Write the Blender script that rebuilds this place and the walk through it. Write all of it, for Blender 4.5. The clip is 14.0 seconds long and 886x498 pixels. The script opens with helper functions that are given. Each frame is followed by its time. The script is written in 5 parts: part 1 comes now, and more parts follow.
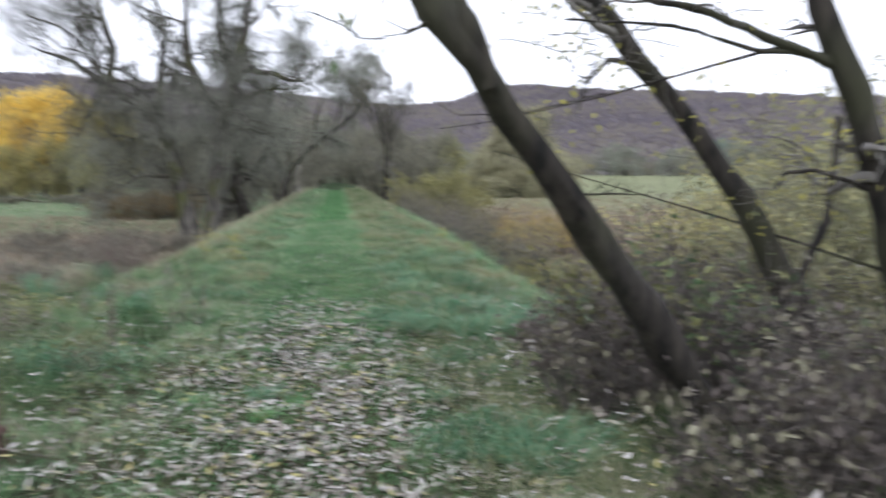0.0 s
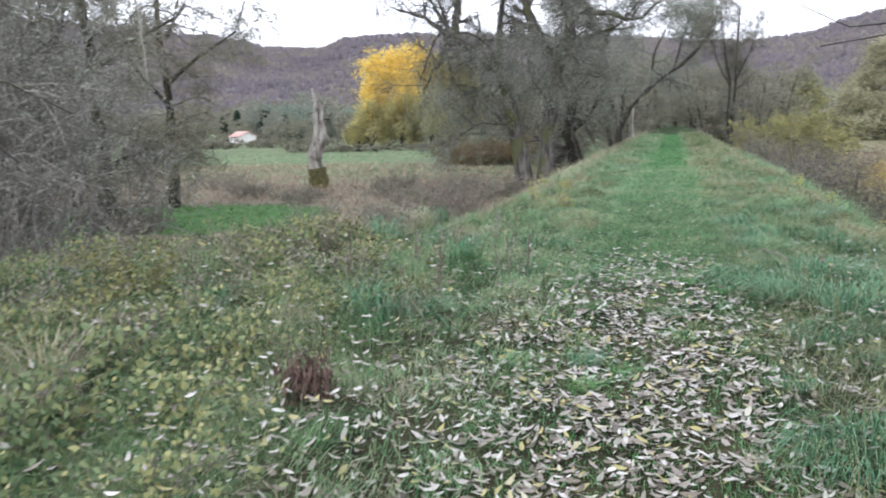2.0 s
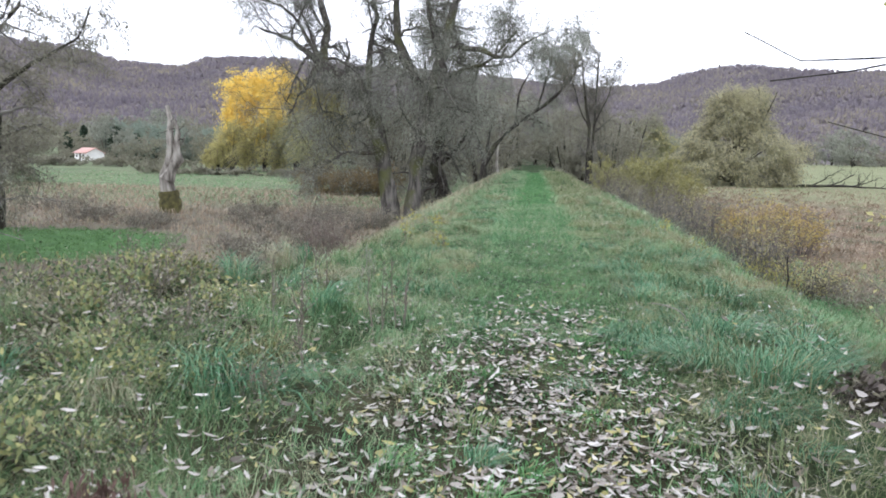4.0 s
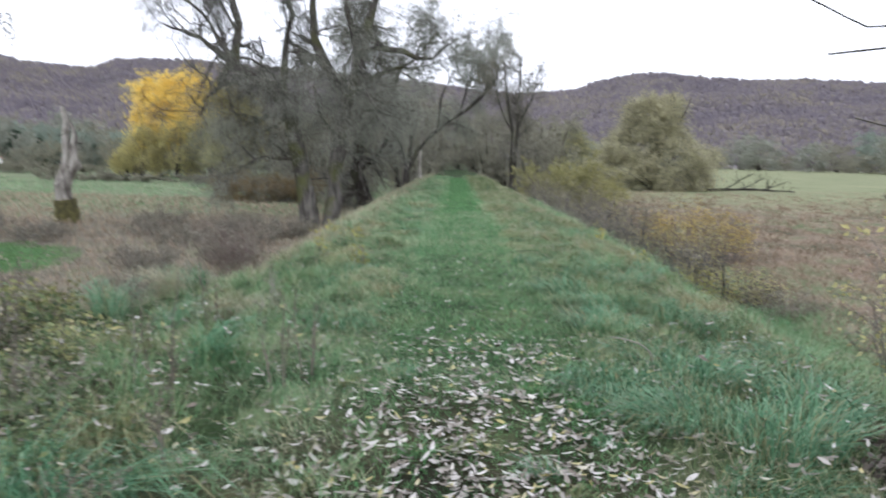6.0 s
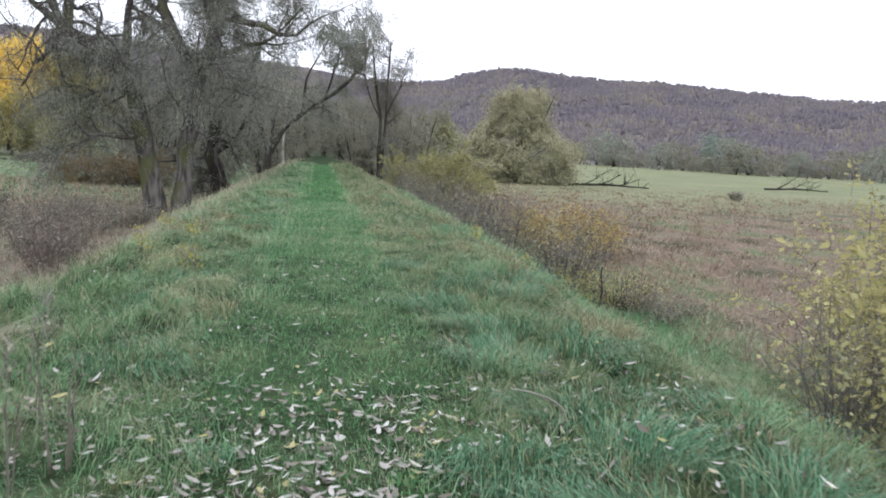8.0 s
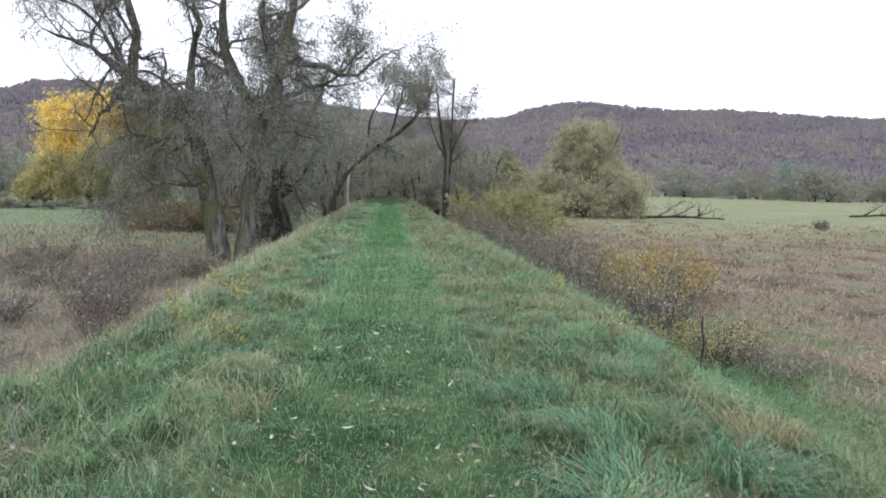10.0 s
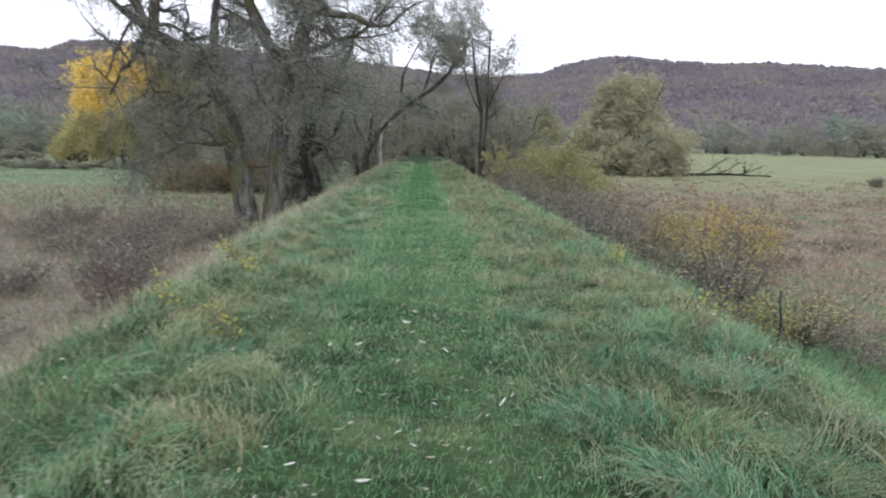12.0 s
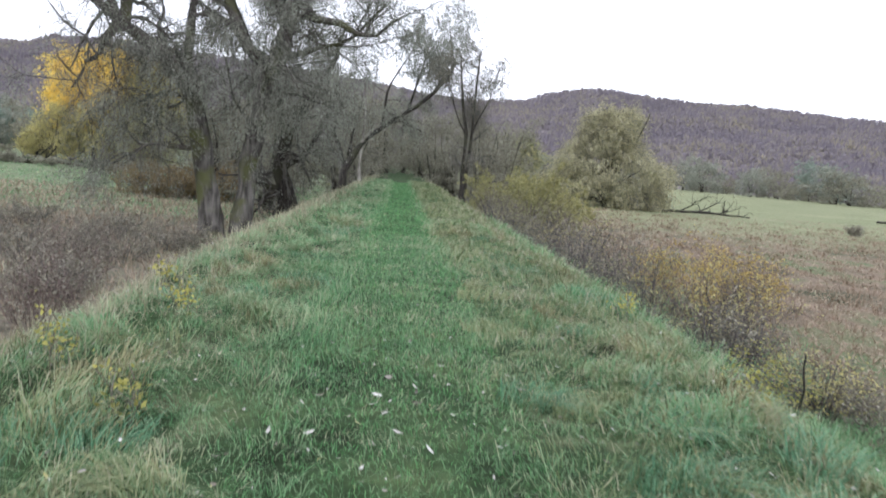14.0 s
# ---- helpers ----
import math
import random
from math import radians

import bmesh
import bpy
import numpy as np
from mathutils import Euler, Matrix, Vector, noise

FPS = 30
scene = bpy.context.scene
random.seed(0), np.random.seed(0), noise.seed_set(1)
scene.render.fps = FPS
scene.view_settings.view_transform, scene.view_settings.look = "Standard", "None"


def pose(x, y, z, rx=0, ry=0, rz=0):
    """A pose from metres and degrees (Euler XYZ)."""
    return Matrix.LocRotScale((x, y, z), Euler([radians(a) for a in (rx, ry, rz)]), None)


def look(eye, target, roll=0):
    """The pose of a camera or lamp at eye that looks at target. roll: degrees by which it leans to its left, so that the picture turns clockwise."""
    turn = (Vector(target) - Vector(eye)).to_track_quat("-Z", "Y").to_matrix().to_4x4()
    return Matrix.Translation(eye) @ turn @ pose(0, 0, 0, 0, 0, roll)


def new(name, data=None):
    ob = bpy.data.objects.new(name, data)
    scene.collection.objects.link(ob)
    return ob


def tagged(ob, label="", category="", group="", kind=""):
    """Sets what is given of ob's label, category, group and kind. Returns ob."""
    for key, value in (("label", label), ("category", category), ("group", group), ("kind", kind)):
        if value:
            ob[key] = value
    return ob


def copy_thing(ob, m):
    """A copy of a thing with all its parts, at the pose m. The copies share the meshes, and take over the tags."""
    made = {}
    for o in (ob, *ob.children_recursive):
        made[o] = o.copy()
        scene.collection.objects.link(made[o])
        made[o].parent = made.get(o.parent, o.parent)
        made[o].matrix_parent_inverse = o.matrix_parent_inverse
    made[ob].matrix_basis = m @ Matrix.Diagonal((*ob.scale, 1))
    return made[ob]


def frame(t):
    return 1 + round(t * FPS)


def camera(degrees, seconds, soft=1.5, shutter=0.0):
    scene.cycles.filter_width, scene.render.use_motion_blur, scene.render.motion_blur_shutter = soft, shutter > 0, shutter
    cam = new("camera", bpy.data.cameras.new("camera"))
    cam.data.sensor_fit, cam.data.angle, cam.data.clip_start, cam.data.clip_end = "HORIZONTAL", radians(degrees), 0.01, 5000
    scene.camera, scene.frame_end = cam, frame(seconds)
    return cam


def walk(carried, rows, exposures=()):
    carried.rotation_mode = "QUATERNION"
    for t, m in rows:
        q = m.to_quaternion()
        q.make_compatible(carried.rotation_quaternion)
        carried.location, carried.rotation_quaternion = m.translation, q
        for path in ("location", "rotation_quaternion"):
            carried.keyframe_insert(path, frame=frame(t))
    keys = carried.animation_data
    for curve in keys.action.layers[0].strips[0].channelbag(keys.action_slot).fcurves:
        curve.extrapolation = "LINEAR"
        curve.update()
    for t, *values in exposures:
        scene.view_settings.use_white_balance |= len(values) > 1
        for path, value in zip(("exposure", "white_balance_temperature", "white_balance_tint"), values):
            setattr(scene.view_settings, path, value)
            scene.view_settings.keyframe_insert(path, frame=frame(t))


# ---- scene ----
cam = camera(61.4, 14.0, soft=1.8, shutter=0.5)
PATH = [
    (0, (0.346, -0.102, 1.665), (0.624, 1.868, 1.461), -0.1),
    (0.5, (0.256, -0.0, 1.64), (0.044, 1.982, 1.494), -2.9),
    (1, (0.273, 0.168, 1.629), (-0.301, 2.065, 1.361), -3.6),
    (1.5, (0.337, 0.397, 1.656), (-0.296, 2.279, 1.415), -1.0),
    (2, (0.3, 0.592, 1.61), (-0.283, 2.475, 1.277), -1.6),
    (2.5, (0.087, 0.837, 1.636), (-0.319, 2.786, 1.441), -2.3),
    (3, (-0.017, 1.063, 1.615), (-0.417, 3.007, 1.365), -1.0),
    (3.5, (-0.031, 1.435, 1.604), (-0.292, 3.404, 1.369), 0.9),
    (3.7, (-0.035, 1.529, 1.603), (-0.277, 3.498, 1.345), 1.2),
    (5.8, (-0.141, 2.855, 1.609), (-0.231, 4.843, 1.404), 0.1),
    (6, (-0.152, 3.009, 1.61), (-0.175, 4.995, 1.372), 1.3),
    (6.5, (-0.157, 3.409, 1.618), (-0.016, 5.384, 1.341), 0.6),
    (7, (-0.061, 3.865, 1.612), (0.151, 5.836, 1.356), 0.3),
    (7.5, (-0.034, 4.293, 1.601), (0.168, 6.268, 1.355), 1.4),
    (8, (-0.029, 4.759, 1.593), (0.304, 6.714, 1.339), 3.3),
    (8.5, (0.058, 5.22, 1.611), (0.281, 7.193, 1.37), 3.2),
    (8.7, (0.077, 5.381, 1.623), (0.3, 7.359, 1.425), 1.8),
    (10.8, (0.011, 6.946, 1.671), (0.12, 8.936, 1.507), 1.0),
    (11, (0.004, 7.097, 1.66), (0.121, 9.082, 1.452), -0.5),
    (11.5, (0.06, 7.508, 1.658), (0.035, 9.505, 1.546), -0.6),
    (12, (0.073, 7.92, 1.64), (0.137, 9.9, 1.363), 1.1),
    (12.5, (0.074, 8.326, 1.654), (0.242, 10.299, 1.371), 1.2),
    (13, (0.14, 8.746, 1.652), (0.194, 10.739, 1.491), -0.2),
    (13.5, (0.097, 9.168, 1.611), (0.206, 11.146, 1.331), 4.2),
    (14, (0.003, 9.589, 1.625), (0.135, 11.574, 1.405), 4.9),
]
walk(cam, [(t, look(eye, target, roll)) for t, eye, target, roll in PATH], [(0, 0.02, 5850, 9), (0.5, 0.09, 5850, 9), (1, 0.19, 5850, 9), (1.5, 0.41, 5850, 9), (2, 0.38, 5850, 9), (2.5, 0.47, 5850, 9), (3, 0.35, 5850, 9), (3.5, 0.35, 5850, 9), (6, 0.14, 5850, 9), (7, 0.32, 5850, 9), (7.5, 0.23, 5850, 9), (8, 0.12, 5850, 9), (8.5, 0.25, 5850, 9), (11, 0.07, 5850, 9), (12, 0.03, 5850, 9), (12.5, 0.33, 5850, 9), (13.5, 0.2, 5850, 9), (14, 0.22, 5850, 9)])

# world: white overcast sky and a weak, wide sun
SUN_EL, SUN_AZ = radians(38), radians(200)
world = bpy.data.worlds.new("overcast_sky")
scene.world = world
world.use_nodes = True
wn, wl = world.node_tree.nodes, world.node_tree.links
wn.clear()
sky = wn.new("ShaderNodeTexSky")
sky.sky_type, sky.sun_disc = "NISHITA", False
sky.sun_elevation, sky.sun_rotation, sky.dust_density, sky.air_density = SUN_EL, SUN_AZ, 4.0, 1.0
grey = wn.new("ShaderNodeHueSaturation")
grey.inputs["Saturation"].default_value = 0.1
cloud = wn.new("ShaderNodeMix")
cloud.data_type = "RGBA"
cloud.inputs[0].default_value = 0.86
cloud.inputs[7].default_value = (11.4, 11.1, 11.6, 1)
bg = wn.new("ShaderNodeBackground")
bg.inputs["Strength"].default_value = 0.15
wo = wn.new("ShaderNodeOutputWorld")
wl.new(sky.outputs[0], grey.inputs["Color"])
wl.new(grey.outputs[0], cloud.inputs[6])
wl.new(cloud.outputs[2], bg.inputs["Color"])
wl.new(bg.outputs[0], wo.inputs["Surface"])
sun = new("sun", bpy.data.lights.new("sun", "SUN"))
sun.data.energy, sun.data.angle, sun.data.color = 0.7, radians(20), (1.0, 0.97, 0.93)
sun.matrix_world = look((0, 0, 0), (-math.sin(SUN_AZ) * math.cos(SUN_EL), -math.cos(SUN_AZ) * math.cos(SUN_EL), -math.sin(SUN_EL)))

rng = np.random.default_rng(11)


# ---- materials ----
def ramp_node(nt, stops):
    r = nt.nodes.new("ShaderNodeValToRGB")
    e = r.color_ramp.elements
    while len(e) < len(stops):
        e.new(0.5)
    for i, (p, c) in enumerate(stops):
        e[i].position, e[i].color = p, (*c, 1)
    return r


def plant_mat(name, stops, rough=0.6, scale=0.35, spread=0.45, gloss=0.15, through_light=0.0):
    """Leaves, blades and twigs: each piece its own tone, and broad drifts of tone over the ground."""
    m = bpy.data.materials.new(name)
    m.use_nodes = True
    nt = m.node_tree
    b = nt.nodes["Principled BSDF"]
    geo = nt.nodes.new("ShaderNodeNewGeometry")
    nz = nt.nodes.new("ShaderNodeTexNoise")
    nz.inputs["Scale"].default_value, nz.inputs["Detail"].default_value, nz.inputs["Roughness"].default_value = scale, 5, 0.72
    nt.links.new(geo.outputs["Position"], nz.inputs["Vector"])
    st = nt.nodes.new("ShaderNodeMapRange")
    st.inputs[1].default_value, st.inputs[2].default_value = 0.3, 0.7
    nt.links.new(nz.outputs[0], st.inputs[0])
    mix = nt.nodes.new("ShaderNodeMix")
    mix.inputs[0].default_value = spread
    nt.links.new(geo.outputs["Random Per Island"], mix.inputs[2])
    nt.links.new(st.outputs[0], mix.inputs[3])
    r = ramp_node(nt, stops)
    nt.links.new(mix.outputs[0], r.inputs[0])
    nt.links.new(r.outputs[0], b.inputs["Base Color"])
    b.inputs["Roughness"].default_value = rough
    b.inputs["Specular IOR Level"].default_value = gloss
    if through_light > 0:
        tr = nt.nodes.new("ShaderNodeBsdfTranslucent")
        ms = nt.nodes.new("ShaderNodeMixShader")
        ms.inputs[0].default_value = through_light
        nt.links.new(r.outputs[0], tr.inputs["Color"])
        nt.links.new(b.outputs[0], ms.inputs[1])
        nt.links.new(tr.outputs[0], ms.inputs[2])
        nt.links.new(ms.outputs[0], nt.nodes["Material Output"].inputs["Surface"])
    return m


def bark_mat(name, dark, light, moss=None, scale=6.0, bump=0.6):
    m = bpy.data.materials.new(name)
    m.use_nodes = True
    nt = m.node_tree
    b = nt.nodes["Principled BSDF"]
    tc = nt.nodes.new("ShaderNodeTexCoord")
    mp = nt.nodes.new("ShaderNodeMapping")
    mp.inputs["Scale"].default_value = (1, 1, 0.22)
    n1, n2 = nt.nodes.new("ShaderNodeTexNoise"), nt.nodes.new("ShaderNodeTexNoise")
    n1.inputs["Scale"].default_value, n1.inputs["Detail"].default_value = scale, 8
    n2.inputs["Scale"].default_value, n2.inputs["Detail"].default_value = 0.9, 4
    nt.links.new(tc.outputs["Object"], mp.inputs["Vector"])
    nt.links.new(mp.outputs[0], n1.inputs["Vector"])
    nt.links.new(tc.outputs["Object"], n2.inputs["Vector"])
    r = ramp_node(nt, [(0.35, dark), (0.65, light)])
    nt.links.new(n1.outputs[0], r.inputs[0])
    col = r.outputs[0]
    if moss:
        mr = nt.nodes.new("ShaderNodeMapRange")
        mr.inputs[1].default_value, mr.inputs[2].default_value = 0.48, 0.62
        nt.links.new(n2.outputs[0], mr.inputs[0])
        mx = nt.nodes.new("ShaderNodeMix")
        mx.data_type = "RGBA"
        mx.inputs[7].default_value = (*moss, 1)
        nt.links.new(mr.outputs[0], mx.inputs[0])
        nt.links.new(col, mx.inputs[6])
        col = mx.outputs[2]
    nt.links.new(col, b.inputs["Base Color"])
    b.inputs["Roughness"].default_value = 0.9
    bp = nt.nodes.new("ShaderNodeBump")
    bp.inputs["Strength"].default_value, bp.inputs["Distance"].default_value = bump, 0.03
    nt.links.new(n1.outputs[0], bp.inputs["Height"])
    nt.links.new(bp.outputs[0], b.inputs["Normal"])
    return m


def plain_mat(name, a, c, rough=0.7, scale=3.0):
    m = bpy.data.materials.new(name)
    m.use_nodes = True
    nt = m.node_tree
    b = nt.nodes["Principled BSDF"]
    tc = nt.nodes.new("ShaderNodeTexCoord")
    nz = nt.nodes.new("ShaderNodeTexNoise")
    nz.inputs["Scale"].default_value, nz.inputs["Detail"].default_value = scale, 6
    nt.links.new(tc.outputs["Object"], nz.inputs["Vector"])
    r = ramp_node(nt, [(0.3, a), (0.7, c)])
    nt.links.new(nz.outputs[0], r.inputs[0])
    nt.links.new(r.outputs[0], b.inputs["Base Color"])
    b.inputs["Roughness"].default_value = rough
    return m


def ground_mat():
    """Turf on the bank, brown sedge and paler green hay meadow on the flats."""
    m = bpy.data.materials.new("turf_and_meadow")
    m.use_nodes = True
    nt = m.node_tree
    b = nt.nodes["Principled BSDF"]
    geo = nt.nodes.new("ShaderNodeNewGeometry")
    sep = nt.nodes.new("ShaderNodeSeparateXYZ")
    nt.links.new(geo.outputs["Position"], sep.inputs[0])

    def noise_of(scale, detail=5, stretch=(1, 1, 1)):
        mp = nt.nodes.new("ShaderNodeMapping")
        mp.inputs["Scale"].default_value = stretch
        n = nt.nodes.new("ShaderNodeTexNoise")
        n.inputs["Scale"].default_value, n.inputs["Detail"].default_value = scale, detail
        nt.links.new(geo.outputs["Position"], mp.inputs["Vector"])
        nt.links.new(mp.outputs[0], n.inputs["Vector"])
        return n.outputs[0]

    def rng_node(src, a, c):
        n = nt.nodes.new("ShaderNodeMapRange")
        n.interpolation_type = "SMOOTHSTEP"
        n.inputs[1].default_value, n.inputs[2].default_value = a, c
        nt.links.new(src, n.inputs[0])
        return n.outputs[0]

    def mixed(f, x, y):
        n = nt.nodes.new("ShaderNodeMix")
        n.data_type = "RGBA"
        nt.links.new(f, n.inputs[0])
        nt.links.new(x, n.inputs[6])
        nt.links.new(y, n.inputs[7])
        return n.outputs[2]

    def wobble(src, amount, scale):
        n = nt.nodes.new("ShaderNodeMath")
        n.operation = "MULTIPLY_ADD"
        nt.links.new(noise_of(scale), n.inputs[0])
        n.inputs[1].default_value = amount
        nt.links.new(src, n.inputs[2])
        return n.outputs[0]

    ab = nt.nodes.new("ShaderNodeMath")
    ab.operation = "ABSOLUTE"
    nt.links.new(sep.outputs[0], ab.inputs[0])
    fine, mid, broad = noise_of(9, 8), noise_of(1.3, 6), noise_of(0.09, 5)
    # turf under the blades, its colour darkened to stand for their shade
    shaded_turf = ramp_node(nt, [(0.3, (0.018, 0.03, 0.012)), (0.5, (0.04, 0.07, 0.028)), (0.7, (0.085, 0.115, 0.05))])
    nt.links.new(mid, shaded_turf.inputs[0])
    straw = ramp_node(nt, [(0.3, (0.085, 0.085, 0.05)), (0.5, (0.14, 0.155, 0.085)), (0.7, (0.095, 0.135, 0.06))])
    nt.links.new(mid, straw.inputs[0])
    sedge = ramp_node(nt, [(0.36, (0.075, 0.08, 0.045)), (0.44, (0.165, 0.135, 0.095)), (0.52, (0.225, 0.17, 0.125)), (0.58, (0.17, 0.17, 0.10)), (0.66, (0.12, 0.155, 0.075))])
    nt.links.new(noise_of(0.32, 8, (1.0, 0.6, 1.0)), sedge.inputs[0])
    brown = ramp_node(nt, [(0.3, (0.12, 0.11, 0.08)), (0.5, (0.20, 0.175, 0.135)), (0.7, (0.18, 0.19, 0.11))])
    nt.links.new(mid, brown.inputs[0])
    hay = ramp_node(nt, [(0.3, (0.19, 0.21, 0.11)), (0.7, (0.26, 0.27, 0.155))])
    nt.links.new(broad, hay.inputs[0])
    flats = mixed(rng_node(wobble(sep.outputs[0], 3, 0.4), 1, 5), brown.outputs[0], sedge.outputs[0])
    right_side = mixed(rng_node(wobble(sep.outputs[1], 34, 0.05), 62, 104), flats, hay.outputs[0])
    old_hay = ramp_node(nt, [(0.3, (0.12, 0.155, 0.085)), (0.7, (0.19, 0.22, 0.125))])
    nt.links.new(broad, old_hay.inputs[0])
    left_side = mixed(rng_node(wobble(sep.outputs[1], 12, 0.08), 44, 58), flats, old_hay.outputs[0])
    flats = mixed(rng_node(sep.outputs[0], -1, 1), left_side, right_side)
    # the mown glade left of the bank
    gx, gy = nt.nodes.new("ShaderNodeMath"), nt.nodes.new("ShaderNodeVectorMath")
    gy.operation = "DISTANCE"
    gx.operation = "MULTIPLY_ADD"
    sc = nt.nodes.new("ShaderNodeMapping")
    sc.inputs["Scale"].default_value = (0.87, 1, 0)
    nt.links.new(geo.outputs["Position"], sc.inputs["Vector"])
    nt.links.new(sc.outputs[0], gy.inputs[0])
    gy.inputs[1].default_value = (-17.4 * 0.87, 24.6, 0)
    glade_col = ramp_node(nt, [(0.3, (0.075, 0.15, 0.055)), (0.7, (0.11, 0.205, 0.075))])
    nt.links.new(mid, glade_col.inputs[0])
    flats = mixed(rng_node(wobble(gy.outputs["Value"], 1.6, 0.7), 6.0, 5.0), flats, glade_col.outputs[0])
    foot = nt.nodes.new("ShaderNodeMath")
    foot.operation = "MULTIPLY"
    nt.links.new(rng_node(wobble(sep.outputs[0], 3.0, 0.45), 11.2, 8.4), foot.inputs[0])
    nt.links.new(rng_node(sep.outputs[0], 0, 2), foot.inputs[1])
    flats = mixed(foot.outputs[0], flats, straw.outputs[0])
    dry = nt.nodes.new("ShaderNodeMath")
    dry.operation = "MULTIPLY"
    nt.links.new(rng_node(noise_of(2.2, 8), 0.45, 0.75), dry.inputs[0])
    nt.links.new(rng_node(ab.outputs[0], 0.5, 1.4), dry.inputs[1])
    bank = mixed(dry.outputs[0], shaded_turf.outputs[0], straw.outputs[0])
    bank = mixed(rng_node(wobble(sep.outputs[2], 0.5, 0.7), 0.1, -0.35), bank, straw.outputs[0])
    # leaf mould, darkened further to stand for shade between the blades
    mould_shade = ramp_node(nt, [(0.3, (0.022, 0.022, 0.012)), (0.7, (0.07, 0.068, 0.036))])
    nt.links.new(mid, mould_shade.inputs[0])
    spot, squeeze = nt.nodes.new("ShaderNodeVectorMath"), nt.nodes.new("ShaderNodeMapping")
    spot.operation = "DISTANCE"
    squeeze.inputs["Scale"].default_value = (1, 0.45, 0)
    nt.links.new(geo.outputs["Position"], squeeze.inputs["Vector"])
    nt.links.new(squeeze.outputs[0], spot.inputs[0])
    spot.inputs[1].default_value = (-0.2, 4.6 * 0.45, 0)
    bank = mixed(rng_node(wobble(spot.outputs["Value"], 1.2, 1.1), 2.7, 1.5), bank, mould_shade.outputs[0])
    # shade in the gaps of the weeds, put into the ground colour
    weed_shade = nt.nodes.new("ShaderNodeMath")
    weed_shade.operation = "MULTIPLY"
    nt.links.new(rng_node(wobble(sep.outputs[0], 1.0, 0.9), -1.0, -1.7), weed_shade.inputs[0])
    nt.links.new(rng_node(wobble(sep.outputs[1], 2.0, 0.7), 13, 10), weed_shade.inputs[1])
    bank = mixed(weed_shade.outputs[0], bank, mould_shade.outputs[0])
    low = nt.nodes.new("ShaderNodeMath")
    low.operation = "MAXIMUM"
    nt.links.new(rng_node(wobble(sep.outputs[2], 0.5, 0.5), -0.85, -1.3), low.inputs[0])
    nt.links.new(rng_node(ab.outputs[0], 12, 16), low.inputs[1])
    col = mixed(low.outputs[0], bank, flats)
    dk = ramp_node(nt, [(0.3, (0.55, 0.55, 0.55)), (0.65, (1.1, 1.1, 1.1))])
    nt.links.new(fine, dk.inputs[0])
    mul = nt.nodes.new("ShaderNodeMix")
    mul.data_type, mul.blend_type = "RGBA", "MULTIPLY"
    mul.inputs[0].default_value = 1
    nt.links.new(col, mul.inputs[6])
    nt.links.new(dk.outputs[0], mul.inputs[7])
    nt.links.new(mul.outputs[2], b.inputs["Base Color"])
    b.inputs["Roughness"].default_value = 0.95
    b.inputs["Specular IOR Level"].default_value = 0.1
    bp = nt.nodes.new("ShaderNodeBump")
    bp.inputs["Strength"].default_value, bp.inputs["Distance"].default_value = 0.8, 0.06
    nt.links.new(fine, bp.inputs["Height"])
    nt.links.new(bp.outputs[0], b.inputs["Normal"])
    return m


M_GROUND = ground_mat()
# green grasses: the darkest stops stand for shadow inside the clumps
M_PATH = plant_mat("short_turf", [(0, (0.032, 0.095, 0.034)), (0.35, (0.11, 0.27, 0.10)), (0.6, (0.18, 0.37, 0.15)), (0.85, (0.27, 0.39, 0.18)), (1, (0.42, 0.39, 0.25))], scale=1.3, spread=0.5, through_light=0.25)
M_VERGE = plant_mat("rough_grass", [(0, (0.02, 0.055, 0.024)), (0.31, (0.12, 0.27, 0.115)), (0.53, (0.25, 0.37, 0.195)), (0.74, (0.38, 0.41, 0.25)), (1, (0.53, 0.50, 0.345))], scale=0.55, spread=0.55, through_light=0.25)
M_OLIVEVERGE = plant_mat("olive_straw_grass", [(0, (0.028, 0.045, 0.018)), (0.3, (0.115, 0.18, 0.078)), (0.5, (0.22, 0.265, 0.125)), (0.72, (0.36, 0.36, 0.21)), (1, (0.50, 0.455, 0.32))], scale=0.7, spread=0.55, through_light=0.25)
M_MAT = plant_mat("fine_mixed_turf", [(0, (0.045, 0.10, 0.047)), (0.35, (0.14, 0.27, 0.127)), (0.6, (0.25, 0.355, 0.195)), (0.78, (0.40, 0.40, 0.26)), (1, (0.55, 0.485, 0.37))], scale=0.9, spread=0.5, through_light=0.3)
M_WEEDGRASS = plant_mat("weedy_dull_grass", [(0.1, (0.012, 0.025, 0.01)), (0.4, (0.09, 0.18, 0.07)), (0.65, (0.22, 0.30, 0.14)), (0.85, (0.40, 0.40, 0.24)), (1, (0.52, 0.47, 0.34))], scale=0.9, spread=0.55, through_light=0.2)
M_TUSS = plant_mat("broad_blue_green_grass", [(0, (0.025, 0.075, 0.04)), (0.5, (0.115, 0.255, 0.133)), (0.88, (0.27, 0.385, 0.235)), (1, (0.48, 0.43, 0.29))], scale=1.2, spread=0.3, gloss=0.2, rough=0.55, through_light=0.2)
M_STRAW = plant_mat("dry_grass", [(0, (0.19, 0.185, 0.11)), (0.4, (0.32, 0.30, 0.195)), (0.75, (0.45, 0.42, 0.30)), (1, (0.20, 0.25, 0.115))], scale=0.5, through_light=0.2)
M_SEDGE = plant_mat("brown_sedge", [(0.1, (0.15, 0.145, 0.095)), (0.35, (0.29, 0.235, 0.17)), (0.52, (0.36, 0.275, 0.205)), (0.7, (0.41, 0.37, 0.27)), (0.9, (0.22, 0.28, 0.135))], scale=0.4, spread=0.65, gloss=0.05, through_light=0.2)
